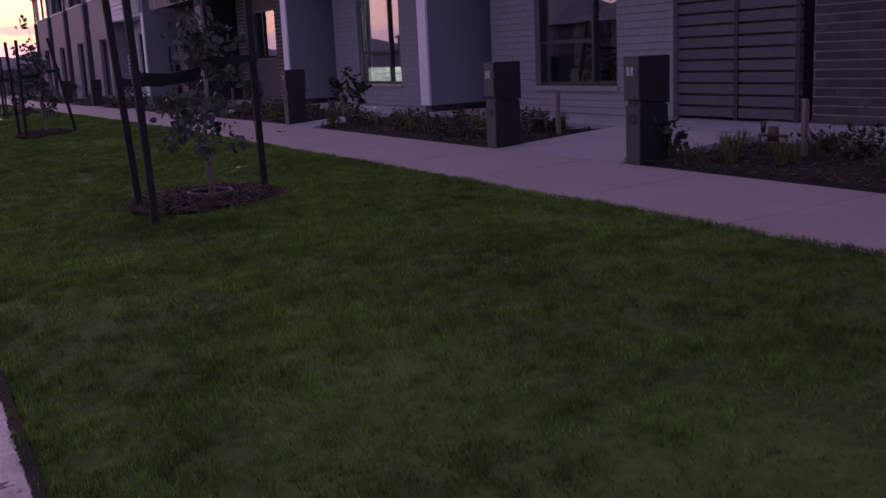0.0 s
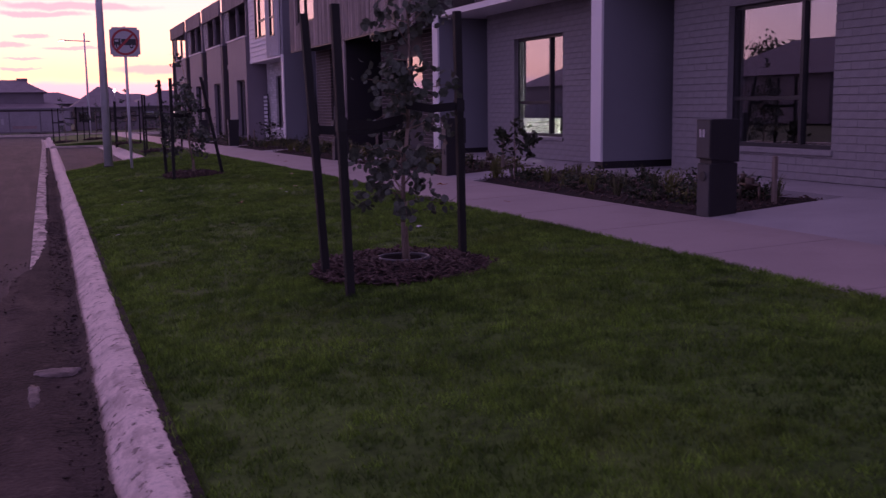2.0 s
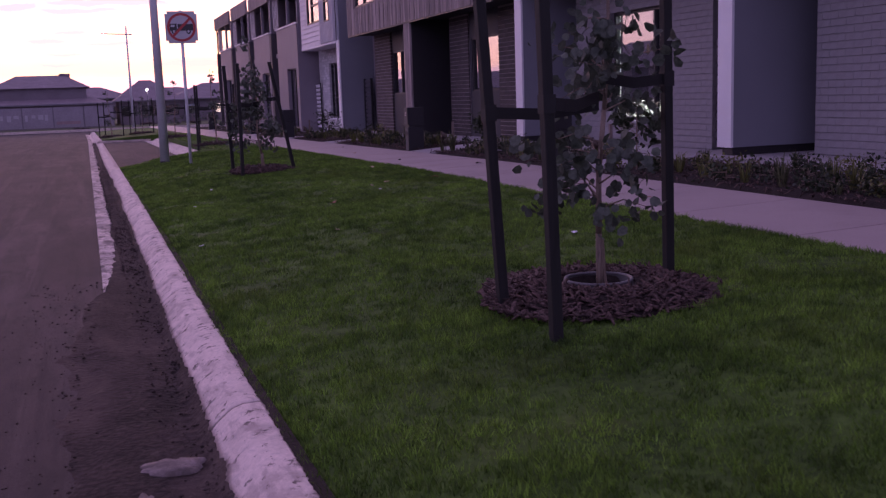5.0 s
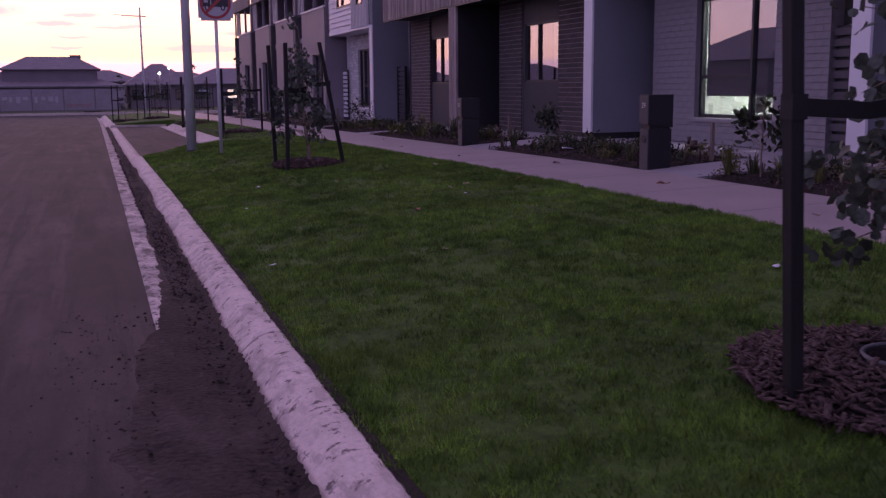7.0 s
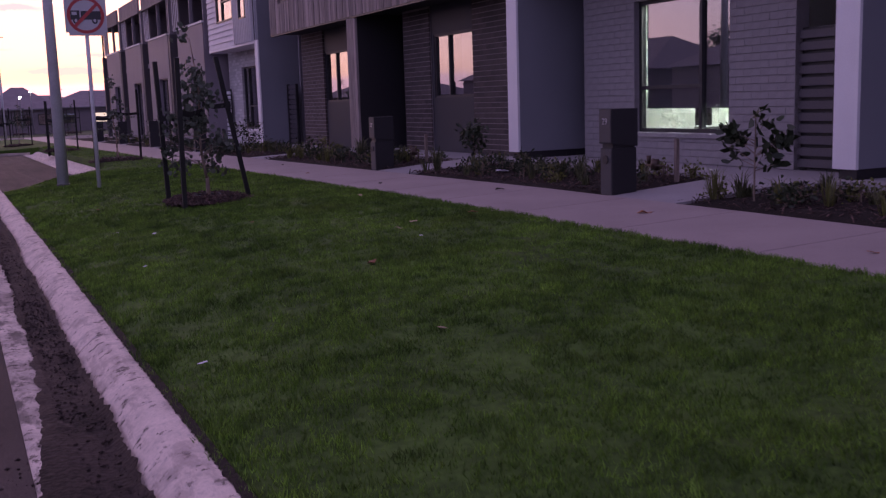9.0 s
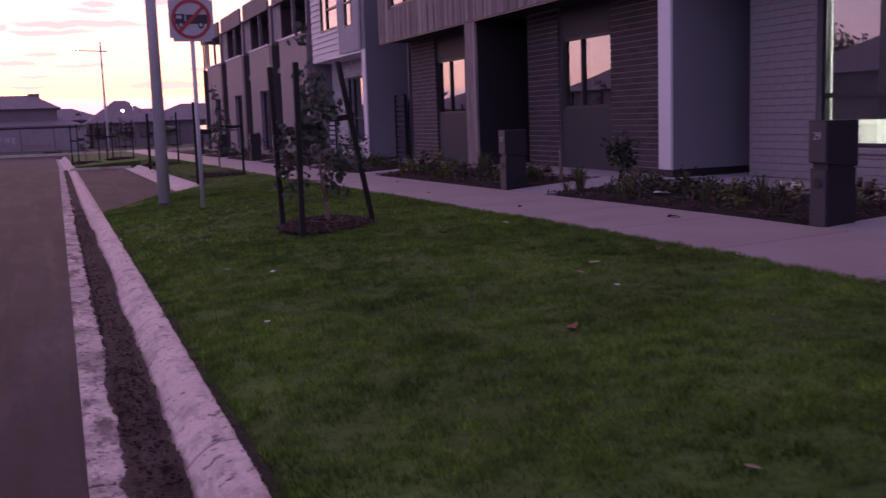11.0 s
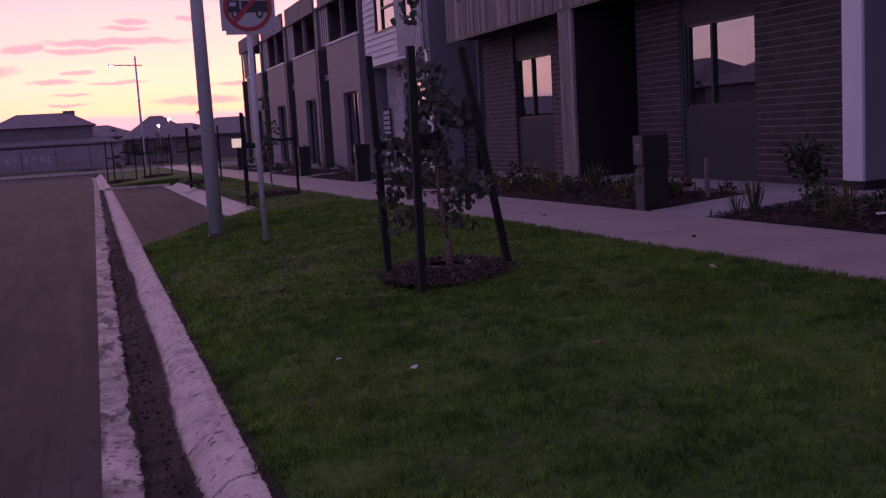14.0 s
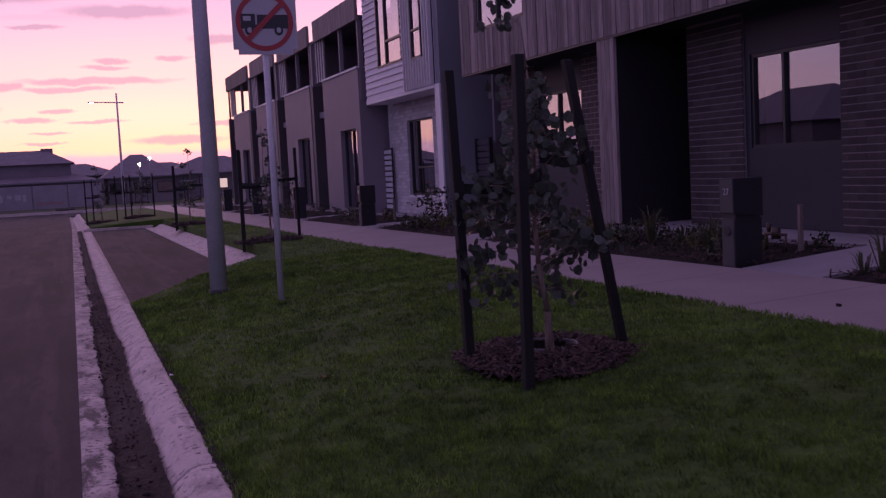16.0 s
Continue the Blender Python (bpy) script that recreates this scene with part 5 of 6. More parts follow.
        bm = boxes((-0.033, 0.033, -0.033, 0.033, -0.045, 0.045))
        bmesh.ops.translate(bm, vec=tops[-1], verts=bm.verts)
        part("strap_wrap", bm, STRAP, st, "rubber strap stapled round the stake")
    s = thing("tree_strap", (cx, cy, tops[0].z), "black rubber tie straps between stakes and trunk", "strap", "tree ties")
    for p in tops:
        q = Vector((cx, cy, p.z + 0.02))
        d = (q - p)
        u = Vector((-d.y, d.x, 0)).normalized() * 0.006
        bm = bmesh.new()
        sag = Vector((0, 0, -0.03))
        mids = [p, p.lerp(q, 0.5) + sag, q]
        rows = []
        for m in mids:
            rows.append([bm.verts.new(m + e * u + Vector((0, 0, h))) for e, h in ((-1, -0.032), (1, -0.032), (1, 0.032), (-1, 0.032))])
        for a, b in zip(rows, rows[1:]):
            for i in range(4):
                bm.faces.new((a[i], a[(i + 1) % 4], b[(i + 1) % 4], b[i]))
        part("band", bm, STRAP, s)


make_tree((2.25, 8.10), [(1.61, 8.04), (1.57, 7.30), (2.78, 8.19)], 2.5, 3, 420, "young staked eucalypt with round grey-green leaves", 1.95, [(-0.12, 0.0), (-0.06, 0.0), (-0.03, 0.0)], 0.70)
make_tree((2.36, 20.30), [(1.88, 20.42), (1.92, 19.68), (2.94, 20.32)], 2.1, 8, 420, "young staked eucalypt with dark round leaves", 1.84, [(-0.06, 0.0), (0.02, 0.0), (-0.36, 0.0)], 0.55)
make_tree((3.38, 34.5), [(2.80, 34.3), (2.95, 35.1), (4.05, 34.9)], 2.3, 12, 150, "young staked eucalypt beside the parking bay", 1.85)
make_tree((3.2, 46.5), [(2.75, 46.3), (2.85, 47.0), (3.8, 46.6)], 2.2, 21, 110, "young staked eucalypt on the far verge", 1.85)
for i, (x, y) in enumerate(((1.0, 58.5), (2.6, 59.5), (-0.4, 95.0), (5.2, 97.0), (9.0, 94.5), (13.0, 96.0))):
    make_tree((x, y), [(x - 0.6, y), (x - 0.3, y + 0.7), (x + 0.6, y)], 2.3, 30 + i, 90, "young staked tree near the street end", 1.85)


def shrub(x, y, h, w, seed, leaf, mat, stem=True, count=90, label="", shape=0.45, group="bed shrubs"):
    rng = np.random.default_rng(seed)
    z = bed_z(x, y)
    t = thing("shrub", (x, y, z), label, "shrub", group)
    bm = bmesh.new()
    cs = []
    low = h * (0.35 if stem else 0.1)
    tube(bm, (x, y, z - 0.03), (x + 0.01, y, z + h * 0.85), 0.012, 0.006, 6)
    for i in range(max(6, count // 9)):
        a, f = rng.uniform(0, 6.28), rng.uniform(0, 1)
        p = Vector((x, y, z + low * 0.8 + (h - low) * 0.7 * f))
        r = w * rng.uniform(0.4, 1.0) * (1 - 0.4 * abs(f - 0.4))
        q = p + Vector((math.cos(a) * r, math.sin(a) * r, 0.2 * h * rng.uniform(0.2, 1)))
        tube(bm, p, q, 0.005, 0.002, 5, False)
        cs += [q[:], p.lerp(q, 0.7)[:]]
    part("stem", bm, TRUNK, t)
    V, F = leaf_cloud(rng, cs, count, leaf, (0.03 + 0.1 * w, 0.03 + 0.1 * w, 0.05), shape, 0.5)
    soup("leaves", V, F, mat, t)


def tuft(x, y, h, n, seed, mat, label, width=0.007, spread=0.6):
    rng = np.random.default_rng(seed)
    z = bed_z(x, y) - 0.01
    t = thing("grass_tuft", (x, y, z), label, "plant", "strappy bed plants")
    V = []
    for _ in range(n):
        a = rng.uniform(0, 6.28)
        d = Vector((math.cos(a), math.sin(a), 0))
        s = Vector((-d.y, d.x, 0)) * width
        hh, out = h * rng.uniform(0.6, 1.1), spread * h * rng.uniform(0.3, 1.2)
        b = Vector((x, y, z)) + d * rng.uniform(0, 0.05)
        m = b + d * out * 0.4 + Vector((0, 0, hh * 0.75))
        e = b + d * out + Vector((0, 0, hh * rng.uniform(0.7, 1.0)))
        V += [(b - s)[:], (b + s)[:], (m + s * 0.8)[:], (m - s * 0.8)[:], (m - s * 0.8)[:], (m + s * 0.8)[:], (e + s * 0.12)[:], (e - s * 0.12)[:]]
    soup("leaves", V, np.arange(len(V), dtype=np.int32).reshape(-1, 4), mat, t)


# standing shrubs that can be told apart
shrub(6.35, 14.55, 1.0, 0.30, 41, 0.075, LEAF_S, True, 130, "upright dark shrub with large glossy leaves")
shrub(7.0, 21.5, 0.85, 0.24, 42, 0.05, LEAF_S, True, 230, "round dark green shrub on a short stem")
shrub(6.9, 28.0, 0.50, 0.3, 43, 0.045, LEAF_Y, False, 90, "low shrub with yellowish flowers by the porch")
shrub(7.1, 35.2, 0.95, 0.55, 44, 0.05, LEAF_S, False, 220, "broad dark green shrub beside the walk")
shrub(6.35, 7.9 - 1.2, 0.45, 0.2, 45, 0.05, LEAF_S, False, 70, "small dark shrub beside a letterbox")
shrub(6.9, 22.6 + 6.6, 0.45, 0.25, 46, 0.05, LEAF_S, False, 90, "low leafy shrub near the walk")
shrub(7.2, 50.5 - 1.5, 1.1, 0.45, 47, 0.05, LEAF_S, False, 160, "tall leafy shrub against the dark wall")
rng = np.random.default_rng(77)
k = 0
for a, b in BEDS[:8]:
    n = int((b - a) * (9.0 if b < 37 else 3.0))
    for _ in range(n):
        x, y = rng.uniform(6.15, 7.6), rng.uniform(a + 0.2, b - 0.2)
        k += 1
        u = rng.uniform()
        if u < 0.45:
            tuft(x, y, rng.uniform(0.16, 0.34), 26, 100 + k, LEAF_G if rng.uniform() < 0.7 else LEAF_Y, "low strappy grass-like plant in the mulch")
        elif u < 0.85:
            shrub(x, y, rng.uniform(0.14, 0.30), rng.uniform(0.12, 0.24), 300 + k, 0.026, LEAF_S, False, 90, "small low groundcover shrub in the mulch", 0.6)
        else:
            shrub(x, y, rng.uniform(0.14, 0.24), rng.uniform(0.12, 0.2), 600 + k, 0.024, LEAF_Y, False, 80, "small yellow-green groundcover shrub in the mulch", 0.6)
tuft(6.25, 15.0, 0.38, 60, 900, LEAF_Y, "yellowish tussock at the corner of the bed", 0.005, 0.5)
tuft(6.35, 21.55, 0.42, 34, 901, LEAF_G, "dark spiky strappy plant at the bed corner", 0.012, 0.6)
tuft(6.7, 24.6, 0.45, 40, 902, LEAF_G, "tall strappy plant beside a letterbox", 0.010, 0.6)
tuft(6.9, 26.2, 0.50, 40, 903, LEAF_G, "tall strappy plant in the mulch", 0.010, 0.6)


# ---- letterboxes ----
def text_mesh(body, size, mat, m, parent, name="number"):
    cu = bpy.data.curves.new(name, "FONT")
    cu.body, cu.size, cu.extrude, cu.align_x, cu.align_y = body, size, 0.002, "CENTER", "CENTER"
    tmp = bpy.data.objects.new(name, cu)
    me = bpy.data.meshes.new_from_object(tmp)
    bpy.data.objects.remove(tmp)
    me.transform(m)
    me.transform(Matrix.Translation(-base_of(parent)))
    me.materials.append(mat)
    ob = new(name, me)
    ob.parent = parent
    return ob


def letterbox(y, number, h=0.95, x=5.98, wide=0.22, long=0.34):
    z = 0.202 + fall(y)
    t = thing("letterbox", (x + long / 2, y + wide / 2, z), "charcoal metal pillar letterbox with a paper slot", "letterbox", "pillar letterboxes")
    cut = z + h * 0.55
    part("pedestal", boxes((x, x + long, y, y + wide, z - 0.05, cut)), LETTERBOX, t, "charcoal lower box", bevel=0.006)
    # the upper box overhangs a slanted slot
    bm = bmesh.new()
    prof = [(x - 0.012, cut + 0.05), (x + long + 0.012, cut + 0.012), (x + long + 0.012, z + h), (x - 0.012, z + h)]
    a = [bm.verts.new((px, y - 0.008, pz)) for px, pz in prof]
    b = [bm.verts.new((px, y + wide + 0.008, pz)) for px, pz in prof]
    bm.faces.new(a)
    bm.faces.new(b[::-1])
    for i in range(4):
        bm.faces.new((a[i], b[i], b[(i + 1) % 4], a[(i + 1) % 4]))
    part("upper_box", bm, LETTERBOX, t, "charcoal upper box", bevel=0.004)
    part("slot_core", boxes((x + 0.02, x + long - 0.02, y + 0.015, y + wide - 0.015, cut, cut + 0.06)), BLACK, t)
    part("face_plate", boxes((x - 0.006, x - 0.0005, y + 0.012, y + wide - 0.012, z + 0.01, cut - 0.012)), LETTERFACE, t, "grey front plate")
    part("face_plate", boxes((x - 0.018, x - 0.0125, y + 0.004, y + wide - 0.004, cut + 0.065, z + h - 0.012)), LETTERFACE, t, "grey front plate")
    bm = bmesh.new()
    tube(bm, (x - 0.02, y + wide / 2, cut - 0.13), (x + 0.03, y + wide / 2, cut - 0.13), 0.05, 0.05, 20)
    part("paper_hole", bm, BLACK, t, "round dark newspaper hole")
    if number:
        m = Matrix.Translation((x - 0.021, y + wide / 2, z + h - 0.14)) @ Euler((radians(90), 0, radians(-90))).to_matrix().to_4x4()
        text_mesh(number, 0.10, SIGNWHITE, m, t)
    else:
        for i in range(2):
            part("number_bar", boxes((x - 0.022, x - 0.0185, y + 0.08 + 0.055 * i, y + 0.115 + 0.055 * i, z + h - 0.18, z + h - 0.10)), SIGNWHITE, t)


letterbox(6.66, "", 1.02)
letterbox(9.26, "", 1.0)
letterbox(16.36, "29", 0.97)
letterbox(23.18, "27", 0.92)
letterbox(36.9, "", 0.95)
letterbox(44.0, "", 0.95)
letterbox(51.0, "", 0.95)
letterbox(57.9, "", 0.95)


# ---- water meters and pegs beside the walks ----
def meter(x, y):
    z = bed_z(x, y) - 0.03
    t = thing("water_meter", (x, y, z), "brass water meter with tap on a bent pipe", "water meter", "water meters")
    bm = bmesh.new()
    tube(bm, (x, y - 0.16, z), (x, y - 0.16, z + 0.22), 0.014, 0.014)
    tube(bm, (x, y + 0.16, z), (x, y + 0.16, z + 0.22), 0.014, 0.014)
    tube(bm, (x, y - 0.17, z + 0.22), (x, y + 0.17, z + 0.22), 0.016, 0.016)
    part("pipe", bm, COPPER, t)
    bm = bmesh.new()
    tube(bm, (x, y, z + 0.17), (x, y, z + 0.30), 0.055, 0.05, 14)
    part("dial", bm, COPPER, t, "dull brass meter body")
    bm = bmesh.new()
    tube(bm, (x, y + 0.12, z + 0.24), (x, y + 0.12, z + 0.34), 0.02, 0.03, 10)
    part("tap", bm, COPPER, t)
    p = thing("timber_peg", (x + 0.12, y - 0.26, z), "weathered timber peg standing beside a meter", "peg", "timber pegs")
    bm = boxes((x + 0.095, x + 0.145, y - 0.285, y - 0.235, z - 0.1, z + 0.55))
    part("shaft", bm, PICKET, p, bevel=0.006)


for x, y in ((7.05, 16.95), (7.0, 23.8), (7.0, 9.9), (6.9, 5.9), (6.9, 37.9)):
    meter(x, y)


# ---- lamp posts and sign ----
def lamp_post(x, y, h, r, arm, glow, label):
    z = verge_z(x) + fall(y) if y < 80 else fall(y) - 0.2
    t = thing("street_lamp", (x, y, z), label, "street lamp", "street lamps")
    bm = bmesh.new()
    tube(bm, (x, y, z - 0.2), (x, y, z + h), r, r * 0.55, 24)
    part("pole", bm, POLE, t, "grey galvanised tapered pole")
    bm = bmesh.new()
    tube(bm, (x, y, z - 0.05), (x, y, z + 0.045), r + 0.012, r + 0.008, 24)
    part("base_collar", bm, BLACK, t, "dark collar at the foot")
    bm = bmesh.new()
    tube(bm, (x + 0.5, y, z + h - 0.75), (x - arm, y, z + h - 0.68), 0.05, 0.04, 10)
    part("arm", bm, POLE, t)
    head = part("lamp_head", boxes((x - arm - 0.55, x - arm, y - 0.12, y + 0.12, z + h - 0.73, z + h - 0.63)), POLE, t, bevel=0.02)
    part("lens", boxes((x - arm - 0.50, x - arm - 0.08, y - 0.09, y + 0.09, z + h - 0.745, z + h - 0.735)), LAMPGLOW if glow else PAPER, head)


lamp_post(1.21, 26.62, 8.6, 0.105, 1.2, False, "tall grey street lamp pole standing on the lawn")
lamp_post(4.0, 97.0, 9.0, 0.12, 1.6, True, "far grey street lamp with its light on")


def truck_sign(x, y):
    z = verge_z(x) + fall(y)
    t = thing("traffic_sign", (x, y, z), "square white no-trucks sign on a grey post", "traffic sign")
    bm = bmesh.new()
    tube(bm, (x, y, z - 0.2), (x, y, z + 3.22), 0.033, 0.033, 14)
    part("post", bm, POLE, t, "grey steel post")
    yf = y - 0.045
    cz = z + 2.87
    bm = boxes((x - 0.33, x + 0.33, yf, yf + 0.008, cz - 0.33, cz + 0.33))
    bmesh.ops.bevel(bm, geom=[e for e in bm.edges if abs(e.verts[0].co.y - e.verts[1].co.y) > 0.005], offset=0.05, segments=4, affect="EDGES")
    plate = part("plate", bm, SIGNWHITE, t, "white plate with rounded corners")
    bm = bmesh.new()
    n = 40
    for i in range(n):
        a, b = 2 * math.pi * i / n, 2 * math.pi * (i + 1) / n
        v = [bm.verts.new((x + r * math.cos(q), yf - 0.004, cz + r * math.sin(q))) for r, q in ((0.245, a), (0.295, a), (0.295, b), (0.245, b))]
        bm.faces.new(v)
    bmesh.ops.remove_doubles(bm, verts=bm.verts, dist=0.0005)
    part("red_ring", bm, SIGNRED, plate, "red ring")
    # truck drawn as a plain silhouette: cab, tray, wheels
    bm = boxes((x - 0.19, x - 0.075, yf - 0.004, yf - 0.002, cz - 0.045, cz + 0.05), (x - 0.06, x + 0.19, yf - 0.004, yf - 0.002, cz - 0.045, cz + 0.045), (x - 0.08, x - 0.05, yf - 0.004, yf - 0.002, cz - 0.045, cz - 0.02))
    for wx in (-0.125, 0.11):
        tube(bm, (x + wx, yf - 0.006, cz - 0.055), (x + wx, yf - 0.002, cz - 0.055), 0.036, 0.036, 16)
    bmesh.ops.scale(bm, vec=(1.27, 1, 1.55), space=Matrix.Translation((-x, 0, -cz)), verts=bm.verts)
    part("truck_symbol", bm, SIGNBLACK, plate, "dark truck silhouette")
    bm = boxes((x - 0.172, x - 0.11, yf - 0.0065, yf - 0.0045, cz + 0.005, cz + 0.035))
    for wx in (-0.125, 0.11):
        tube(bm, (x + wx, yf - 0.009, cz - 0.055), (x + wx, yf - 0.0065, cz - 0.055), 0.018, 0.018, 12)
    bmesh.ops.scale(bm, vec=(1.27, 1, 1.55), space=Matrix.Translation((-x, 0, -cz)), verts=bm.verts)
    part("symbol_gap", bm, SIGNWHITE, plate)
    bm = boxes((-0.26, 0.26, yf - 0.012, yf - 0.0095, -0.026, 0.026))
    bmesh.ops.rotate(bm, cent=(0, 0, 0), matrix=Matrix.Rotation(radians(-45), 3, "Y"), verts=bm.verts)
    bmesh.ops.translate(bm, vec=(x, 0, cz), verts=bm.verts)
    part("red_slash", bm, SIGNRED, plate, "red slash")


truck_sign(1.62, 24.98)


# ---- scraps and leaves on lawn and path ----
def scrap(x, y, z, size, mat, label, seed):
    rng = np.random.default_rng(seed)
    bm = bmesh.new()
    bmesh.ops.create_grid(bm, x_segments=3, y_segments=3, size=0.5)
    a = rng.uniform(0, 6.28)
    for v in bm.verts:
        px, py = v.co.x * size, v.co.y * size * 0.5
        if abs(px) > 0.4 * size:
            py *= 0.35
        v.co = Vector((x + px * math.cos(a) - py * math.sin(a), y + px * math.sin(a) + py * math.cos(a), z + 0.012 + 0.25 * size * noise.noise((px * 20, py * 20, seed))))
    r = bmesh.ops.solidify(bm, geom=list(bm.faces), thickness=0.0015)
    tagged(part("paper_scrap" if mat is PAPER else "fallen_leaf", bm, mat), label, "litter" if mat is PAPER else "leaf", "scraps of litter" if mat is PAPER else "fallen leaves")


LITTER = [(3.12, 10.1, 0.10, PAPER), (0.40, 12.3, 0.055, PAPER), (0.85, 18.0, 0.05, PAPER), (1.13, 17.47, 0.05, PAPER), (2.9, 14.9, 0.04, PAPER), (0.2, 22.0, 0.05, PAPER), (0.7, 15.6, 0.04, PAPER),
          (2.09, 14.05, 0.12, DEADLEAF), (3.25, 15.8, 0.09, TANLEAF), (2.96, 15.5, 0.08, TANLEAF), (4.06, 16.1, 0.11, DEADLEAF), (3.91, 18.8, 0.10, TANLEAF), (1.04, 20.87, 0.08, DEADLEAF), (2.07, 17.2, 0.05, DEADLEAF), (1.6, 11.9, 0.06, TANLEAF)]
for i, (x, y, s, m) in enumerate(LITTER):
    scrap(x, y, verge_z(x) + fall(y) + 0.02, s, m, {"paper_scrap": "small white paper scrap lying on the lawn", "dead_leaf": "orange-brown dead leaf lying on the lawn", "tan_leaf": "tan dry leaf lying on the lawn"}[m.name], i)
for i, (x, y) in enumerate(((5.5, 18.05), (5.3, 14.9), (4.95, 20.6), (5.0, 24.0), (5.5, 27.0), (5.0, 12.0))):
    scrap(x, y, 0.163 + 0.03 * (x - 4.4) + fall(y), 0.16 if i < 2 else 0.08, DEADLEAF if i % 2 else SOIL, "dark curled dead leaf lying on the footpath", 50 + i)
scrap(6.6, 19.9, 0.27, 0.2, PAPER, "white paper scrap lying in the mulch", 70)


# ---- far end of the street ----
def hip(bm, x0, x1, y0, y1, eave, ridge, run=0.75):
    cx, cy = (x0 + x1) / 2, (y0 + y1) / 2
    rx = max((x1 - x0) / 2 - (y1 - y0) / 2 * run, 0.6)
    base = [bm.verts.new(p) for p in ((x0, y0, eave), (x1, y0, eave), (x1, y1, eave), (x0, y1, eave))]
    top = [bm.verts.new(p) for p in ((cx - rx, cy, ridge), (cx + rx, cy, ridge))]
    bm.faces.new(base[::-1])
    for f in ((base[0], base[1], top[1], top[0]), (base[2], base[3], top[0], top[1]), (base[1], base[2], top[1]), (base[3], base[0], top[0])):
        bm.faces.new(f)


def far_house(x0, x1, y0, y1, eave, ridge, label, glow=None, group="far houses", upper=None):
    g = -0.75
    h = thing("house", ((x0 + x1) / 2, (y0 + y1) / 2, g), label, "house", group)
    part("wall", boxes((x0 + 0.5, x1 - 0.5, y0 + 0.5, y1 - 0.5, g, eave)), FARWALL, h)
    bm = bmesh.new()
    hip(bm, x0, x1, y0, y1, eave, ridge)
    part("roof", bm, ROOF, h)
    if upper:
        u0, u1, ue, ur = upper
        part("upper_wall", boxes((u0 + 0.4, u1 - 0.4, y0 + 2.4, y1 - 2.4, eave, ue)), FARWALL, h)
        bm = bmesh.new()
        hip(bm, u0, u1, y0 + 2, y1 - 2, ue, ur, 0.5)
        part("upper_roof", bm, ROOF, h)
        part("roof_vent", boxes((u1 - 3.0, u1 - 1.9, (y0 + y1) / 2 - 0.4, (y0 + y1) / 2 + 0.4, ur - 0.5, ur + 0.16)), ROOF, h)
    part("gutter", boxes((x0, x1, y0 - 0.08, y0, eave - 0.12, eave)), GALV, h)
    for k in range(3):
        wx = x0 + (x1 - x0) * (0.2 + 0.3 * k)
        w = part("window", boxes((wx - 0.8, wx + 0.8, y0 + 0.44, y0 + 0.5, g + 0.9, g + 2.0)), FRAME, h)
        part("pane", boxes((wx - 0.74, wx + 0.74, y0 + 0.42, y0 + 0.438, g + 0.96, g + 1.94)), HOMEGLOW if glow == k else GLASS, w)


far_house(-18.7, 2.9, 112, 126, 1.7, 3.2, "low dark far house with a stepped hip roof", 2, upper=(-9.0, 0.8, 3.35, 4.75))
far_house(3.1, 10.4, 115, 127, 1.8, 4.05, "dark far house with a hipped tile roof")
far_house(9.6, 21.5, 124, 136, 1.9, 3.75, "far house silhouetted at dusk", 1)
far_house(19.5, 31.5, 122, 134, 1.9, 3.9, "far house silhouetted at dusk")
far_house(32.0, 45.0, 124, 136, 2.0, 4.0, "far house silhouetted at dusk", 0)
far_house(46.0, 60.0, 122, 134, 2.0, 4.1, "far house silhouetted at dusk")
far_house(-40.0, -23.0, 112, 126, 2.0, 4.0, "far house silhouetted at dusk")
far_house(-60.0, -42.0, 112, 126, 2.0, 4.2, "far house silhouetted at dusk")
for i in range(14):
    far_house(-60 + i * 13.5, -45.5 + i * 13.5, 172 + (i % 3) * 4, 186 + (i % 3) * 4, 2.6, 4.0 + 0.25 * ((i * 5) % 3), "far roof in the dusk behind the first row")


def globe_lamp(x, y, z):
    t = thing("street_lamp", (x, y, -0.75), "distant street lamp with its light on", "street lamp", "distant lamps")
    bm = bmesh.new()
    tube(bm, (x, y, -0.9), (x, y, z), 0.06, 0.04, 8)
    part("pole", bm, GALV, t)
    bm = bmesh.new()
    bmesh.ops.create_icosphere(bm, subdivisions=2, radius=0.12, matrix=Matrix.Translation((x, y, z + 0.15)))
    part("globe", bm, LAMPGLOW, t, "glowing round lamp")


globe_lamp(5.9, 105.0, 2.62)
globe_lamp(7.2, 110.0, 3.24)
globe_lamp(15.2, 112.0, 3.15)

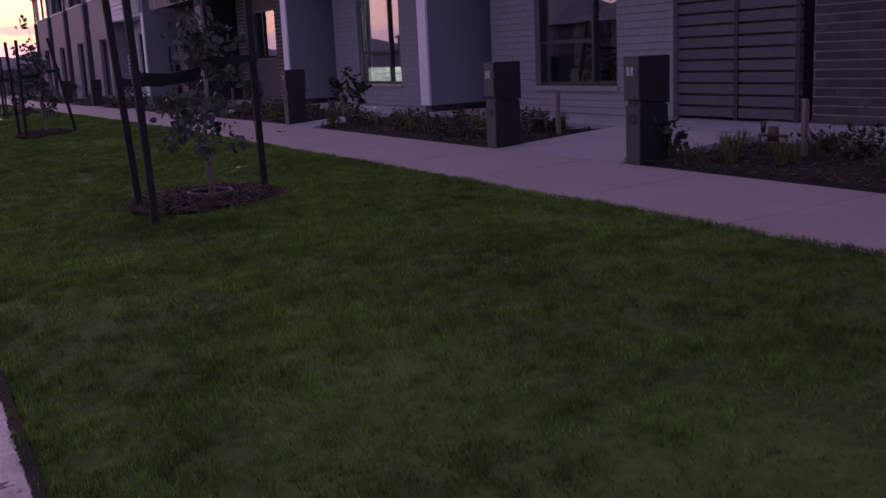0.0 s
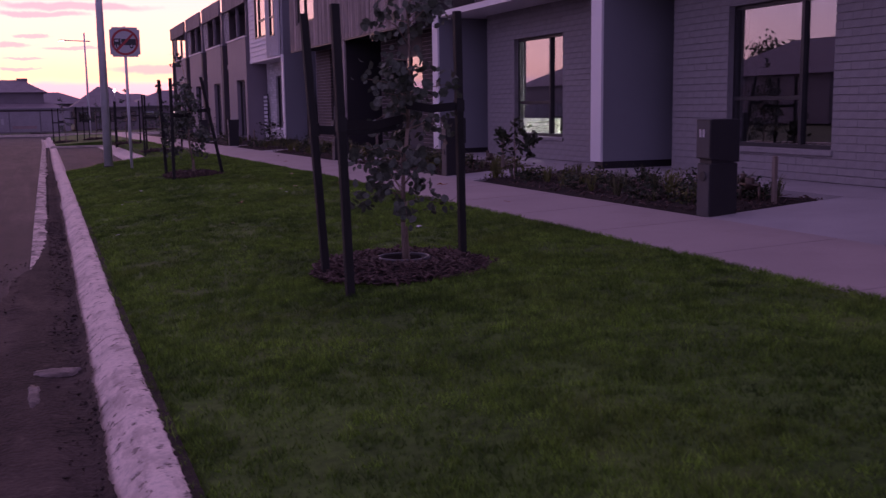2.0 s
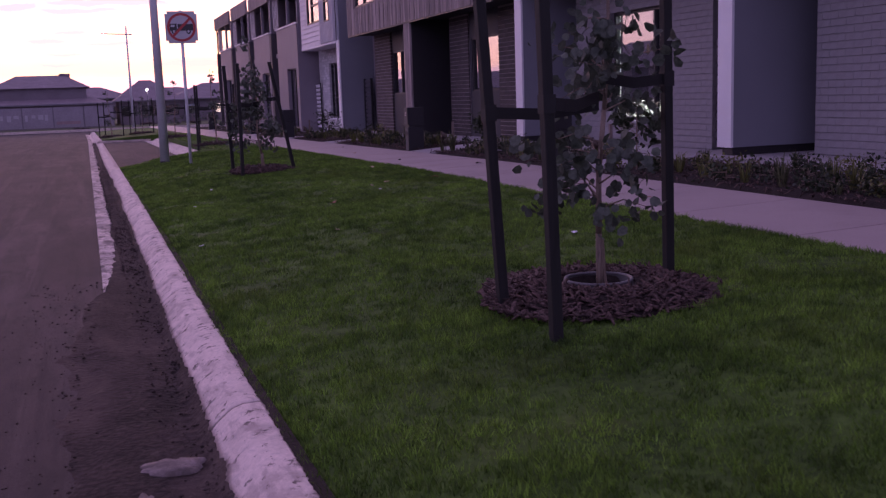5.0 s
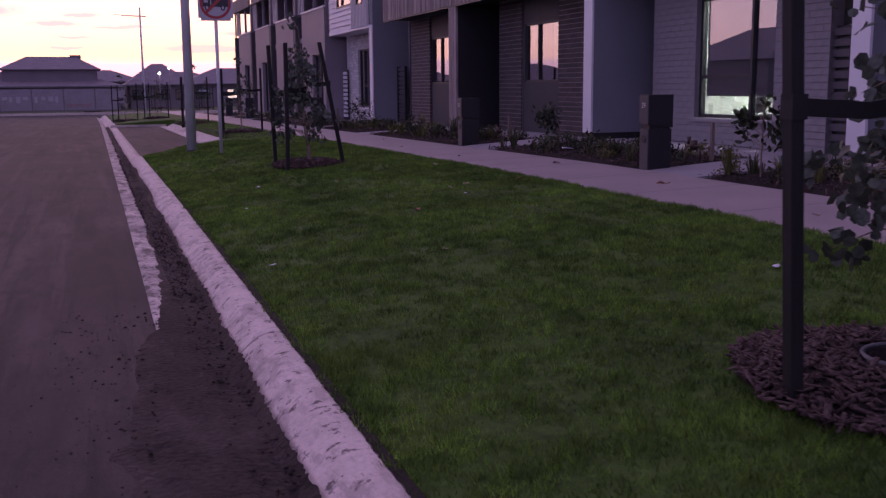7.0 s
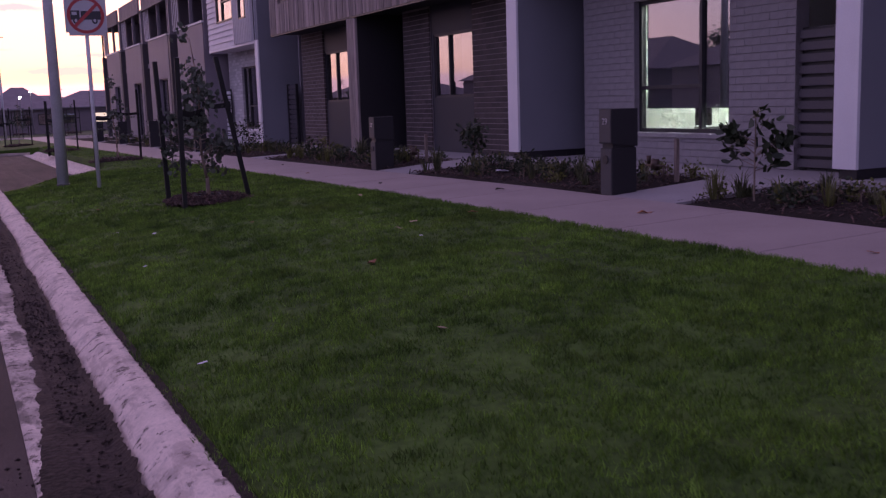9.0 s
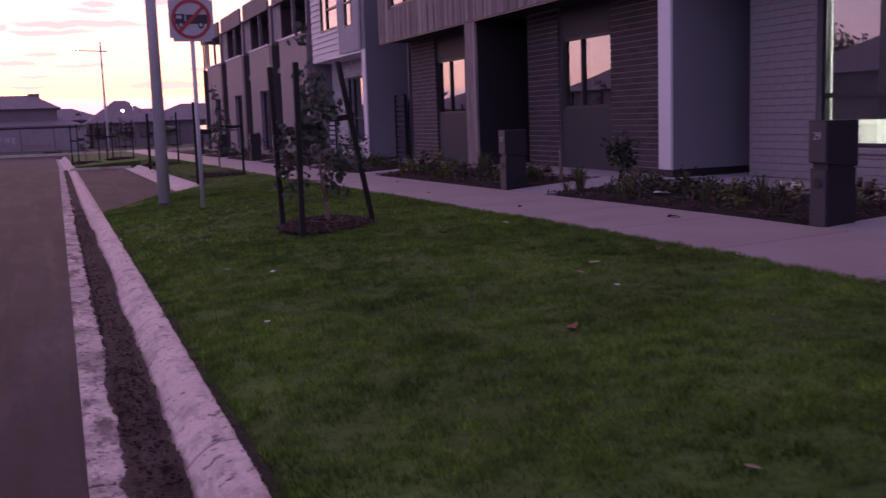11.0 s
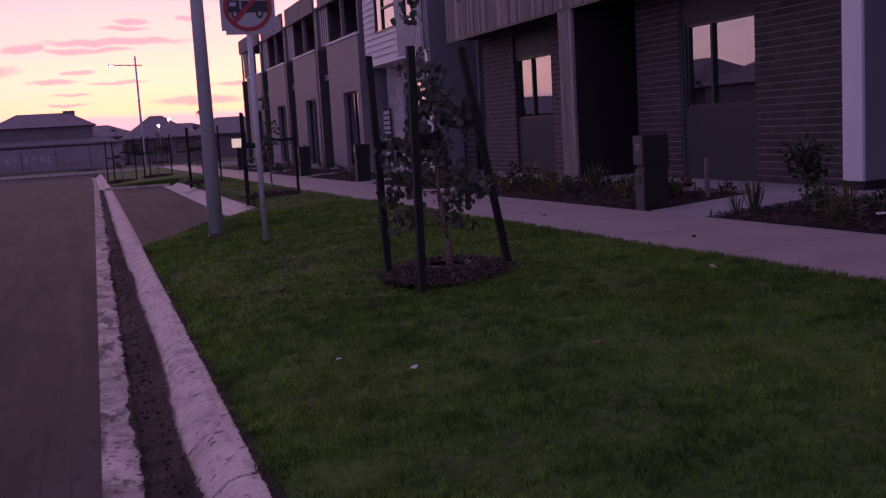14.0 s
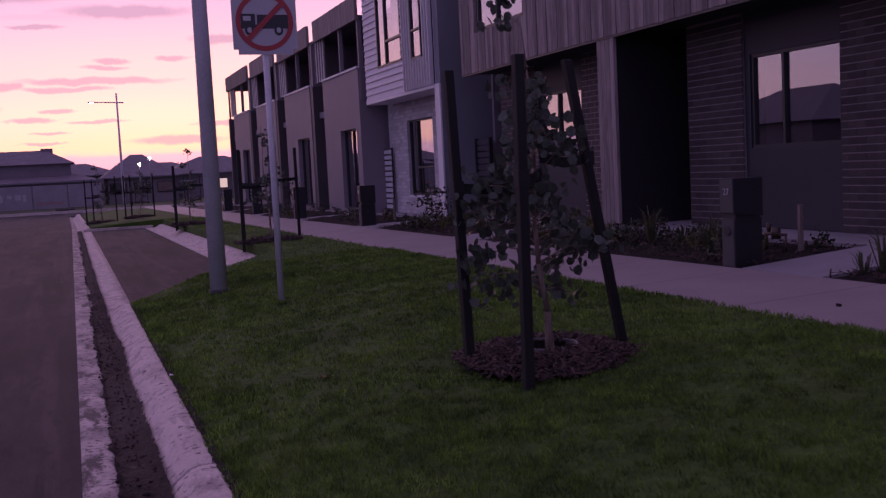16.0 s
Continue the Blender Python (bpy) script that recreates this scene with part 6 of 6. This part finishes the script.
# site fence with printed banners across the end of the street
for i in range(15):
    x = -34.0 + i * 2.42
    z = f_end - 0.05
    f = thing("site_fence", (x + 1.2, 93.0, z), "temporary fence panel hung with a pale printed banner", "fence", "site fence panels")
    bm = bmesh.new()
    for a, b in (((x, z), (x, z + 2.1)), ((x + 2.4, z), (x + 2.4, z + 2.1)), ((x, z + 2.1), (x + 2.4, z + 2.1)), ((x, z + 0.15), (x + 2.4, z + 0.15))):
        tube(bm, (a[0], 93, a[1]), (b[0], 93, b[1]), 0.02, 0.02, 6)
    part("frame", bm, GALV, f)
    part("foot", boxes((x - 0.1, x + 0.1, 92.7, 93.3, z - 0.16, z + 0.0)), BANNER, f, bevel=0.02)
    bn = part("banner", boxes((x + 0.04, x + 2.36, 92.95, 92.965, z + 0.25, z + 1.95)), BANNER, f)
    if i in (10, 11, 12):
        for j in range(4):
            part("print_bar", boxes((x + 0.2 + 0.52 * j, x + (0.42 + 0.08 * ((i + j) % 3)) + 0.52 * j, 92.93, 92.945, z + 0.85 + 0.12 * ((i + 2 * j) % 3), z + 1.35)), BANNER_D, bn)
    if i in (7, 9, 10, 13):
        part("print_bar", boxes((x + 0.2, x + 2.1, 92.93, 92.945, z + 0.5, z + 0.75)), BANNER_R, bn)

# orange mesh and rough verge across the road
m = thing("barrier_mesh", (-12, 60, -0.3), "sagging orange plastic barrier mesh on pegs", "barrier")
for i in range(6):
    y = 62 + i * 3.0
    part("peg", boxes((-11.02, -10.98, y, y + 0.04, -0.5, 0.75)), GALV, m)
    if i < 5:
        bm = bmesh.new()
        for r in range(7):
            z = -0.2 + 0.13 * r
            for s in range(6):
                ya, yb = y + s * 0.5, y + s * 0.5 + 0.5
                sag = lambda q: 0.1 * math.sin(math.pi * (q - y) / 3)
                v = [bm.verts.new(p) for p in ((-11, ya, z - sag(ya)), (-11, yb, z - sag(yb)), (-11, yb, z + 0.05 - sag(yb)), (-11, ya, z + 0.05 - sag(ya)))]
                bm.faces.new(v)
        part("net", bm, ORANGE, m)


# ---- across the road, seen in the window glass ----
def row_house(y0, y1, label):
    h = thing("house", (-36, (y0 + y1) / 2, -0.2), label, "house", "houses across the road")
    part("wall", boxes((-44, -32.5, y0 + 0.5, y1 - 0.5, -0.25, 3.3)), FARWALL, h)
    bm = bmesh.new()
    cx, cy = -38.2, (y0 + y1) / 2
    b = [bm.verts.new(p) for p in ((-44.5, y0, 3.3), (-32, y0, 3.3), (-32, y1, 3.3), (-44.5, y1, 3.3))]
    t = [bm.verts.new((cx, cy - 3, 6.2)), bm.verts.new((cx, cy + 3, 6.2))]
    bm.faces.new(b[::-1])
    for f in ((b[0], b[1], t[0]), (b[1], b[2], t[1], t[0]), (b[2], b[3], t[1]), (b[3], b[0], t[0], t[1])):
        bm.faces.new(f)
    part("roof", bm, ROOF, h)


for i in range(8):
    row_house(-30 + i * 17, -15 + i * 17, "low dark house across the road")


def big_tree(x, y, h, seed):
    rng = np.random.default_rng(seed)
    t = thing("tree", (x, y, -0.2), "dark mature eucalypt standing across the road", "tree", "trees across the road")
    bm = bmesh.new()
    tube(bm, (x, y, -0.3), (x + 0.3, y, h * 0.5), 0.28, 0.18, 10)
    cs = []
    for i in range(9):
        a = rng.uniform(0, 6.28)
        p = Vector((x + 0.3, y, h * rng.uniform(0.35, 0.5)))
        q = Vector((x + math.cos(a) * h * 0.28 * rng.uniform(0.4, 1), y + math.sin(a) * h * 0.28 * rng.uniform(0.4, 1), h * rng.uniform(0.6, 0.95)))
        tube(bm, p, q, 0.10, 0.04, 7)
        cs += [q[:], p.lerp(q, 0.8)[:]]
    part("trunk", bm, TRUNK, t)
    V, F = leaf_cloud(rng, cs, 900, 0.22, (0.7, 0.7, 0.45), 0.5, 0.2)
    soup("crown", V, F, LEAF_S, t)


for i, (x, y, h) in enumerate(((-52, 58, 8.5), (-50, 47, 7.5), (-52, 84, 8.0), (-50, 30, 7.5))):
    big_tree(x, y, h, 70 + i)

# ---- brick faces last ----
lay_bricks()
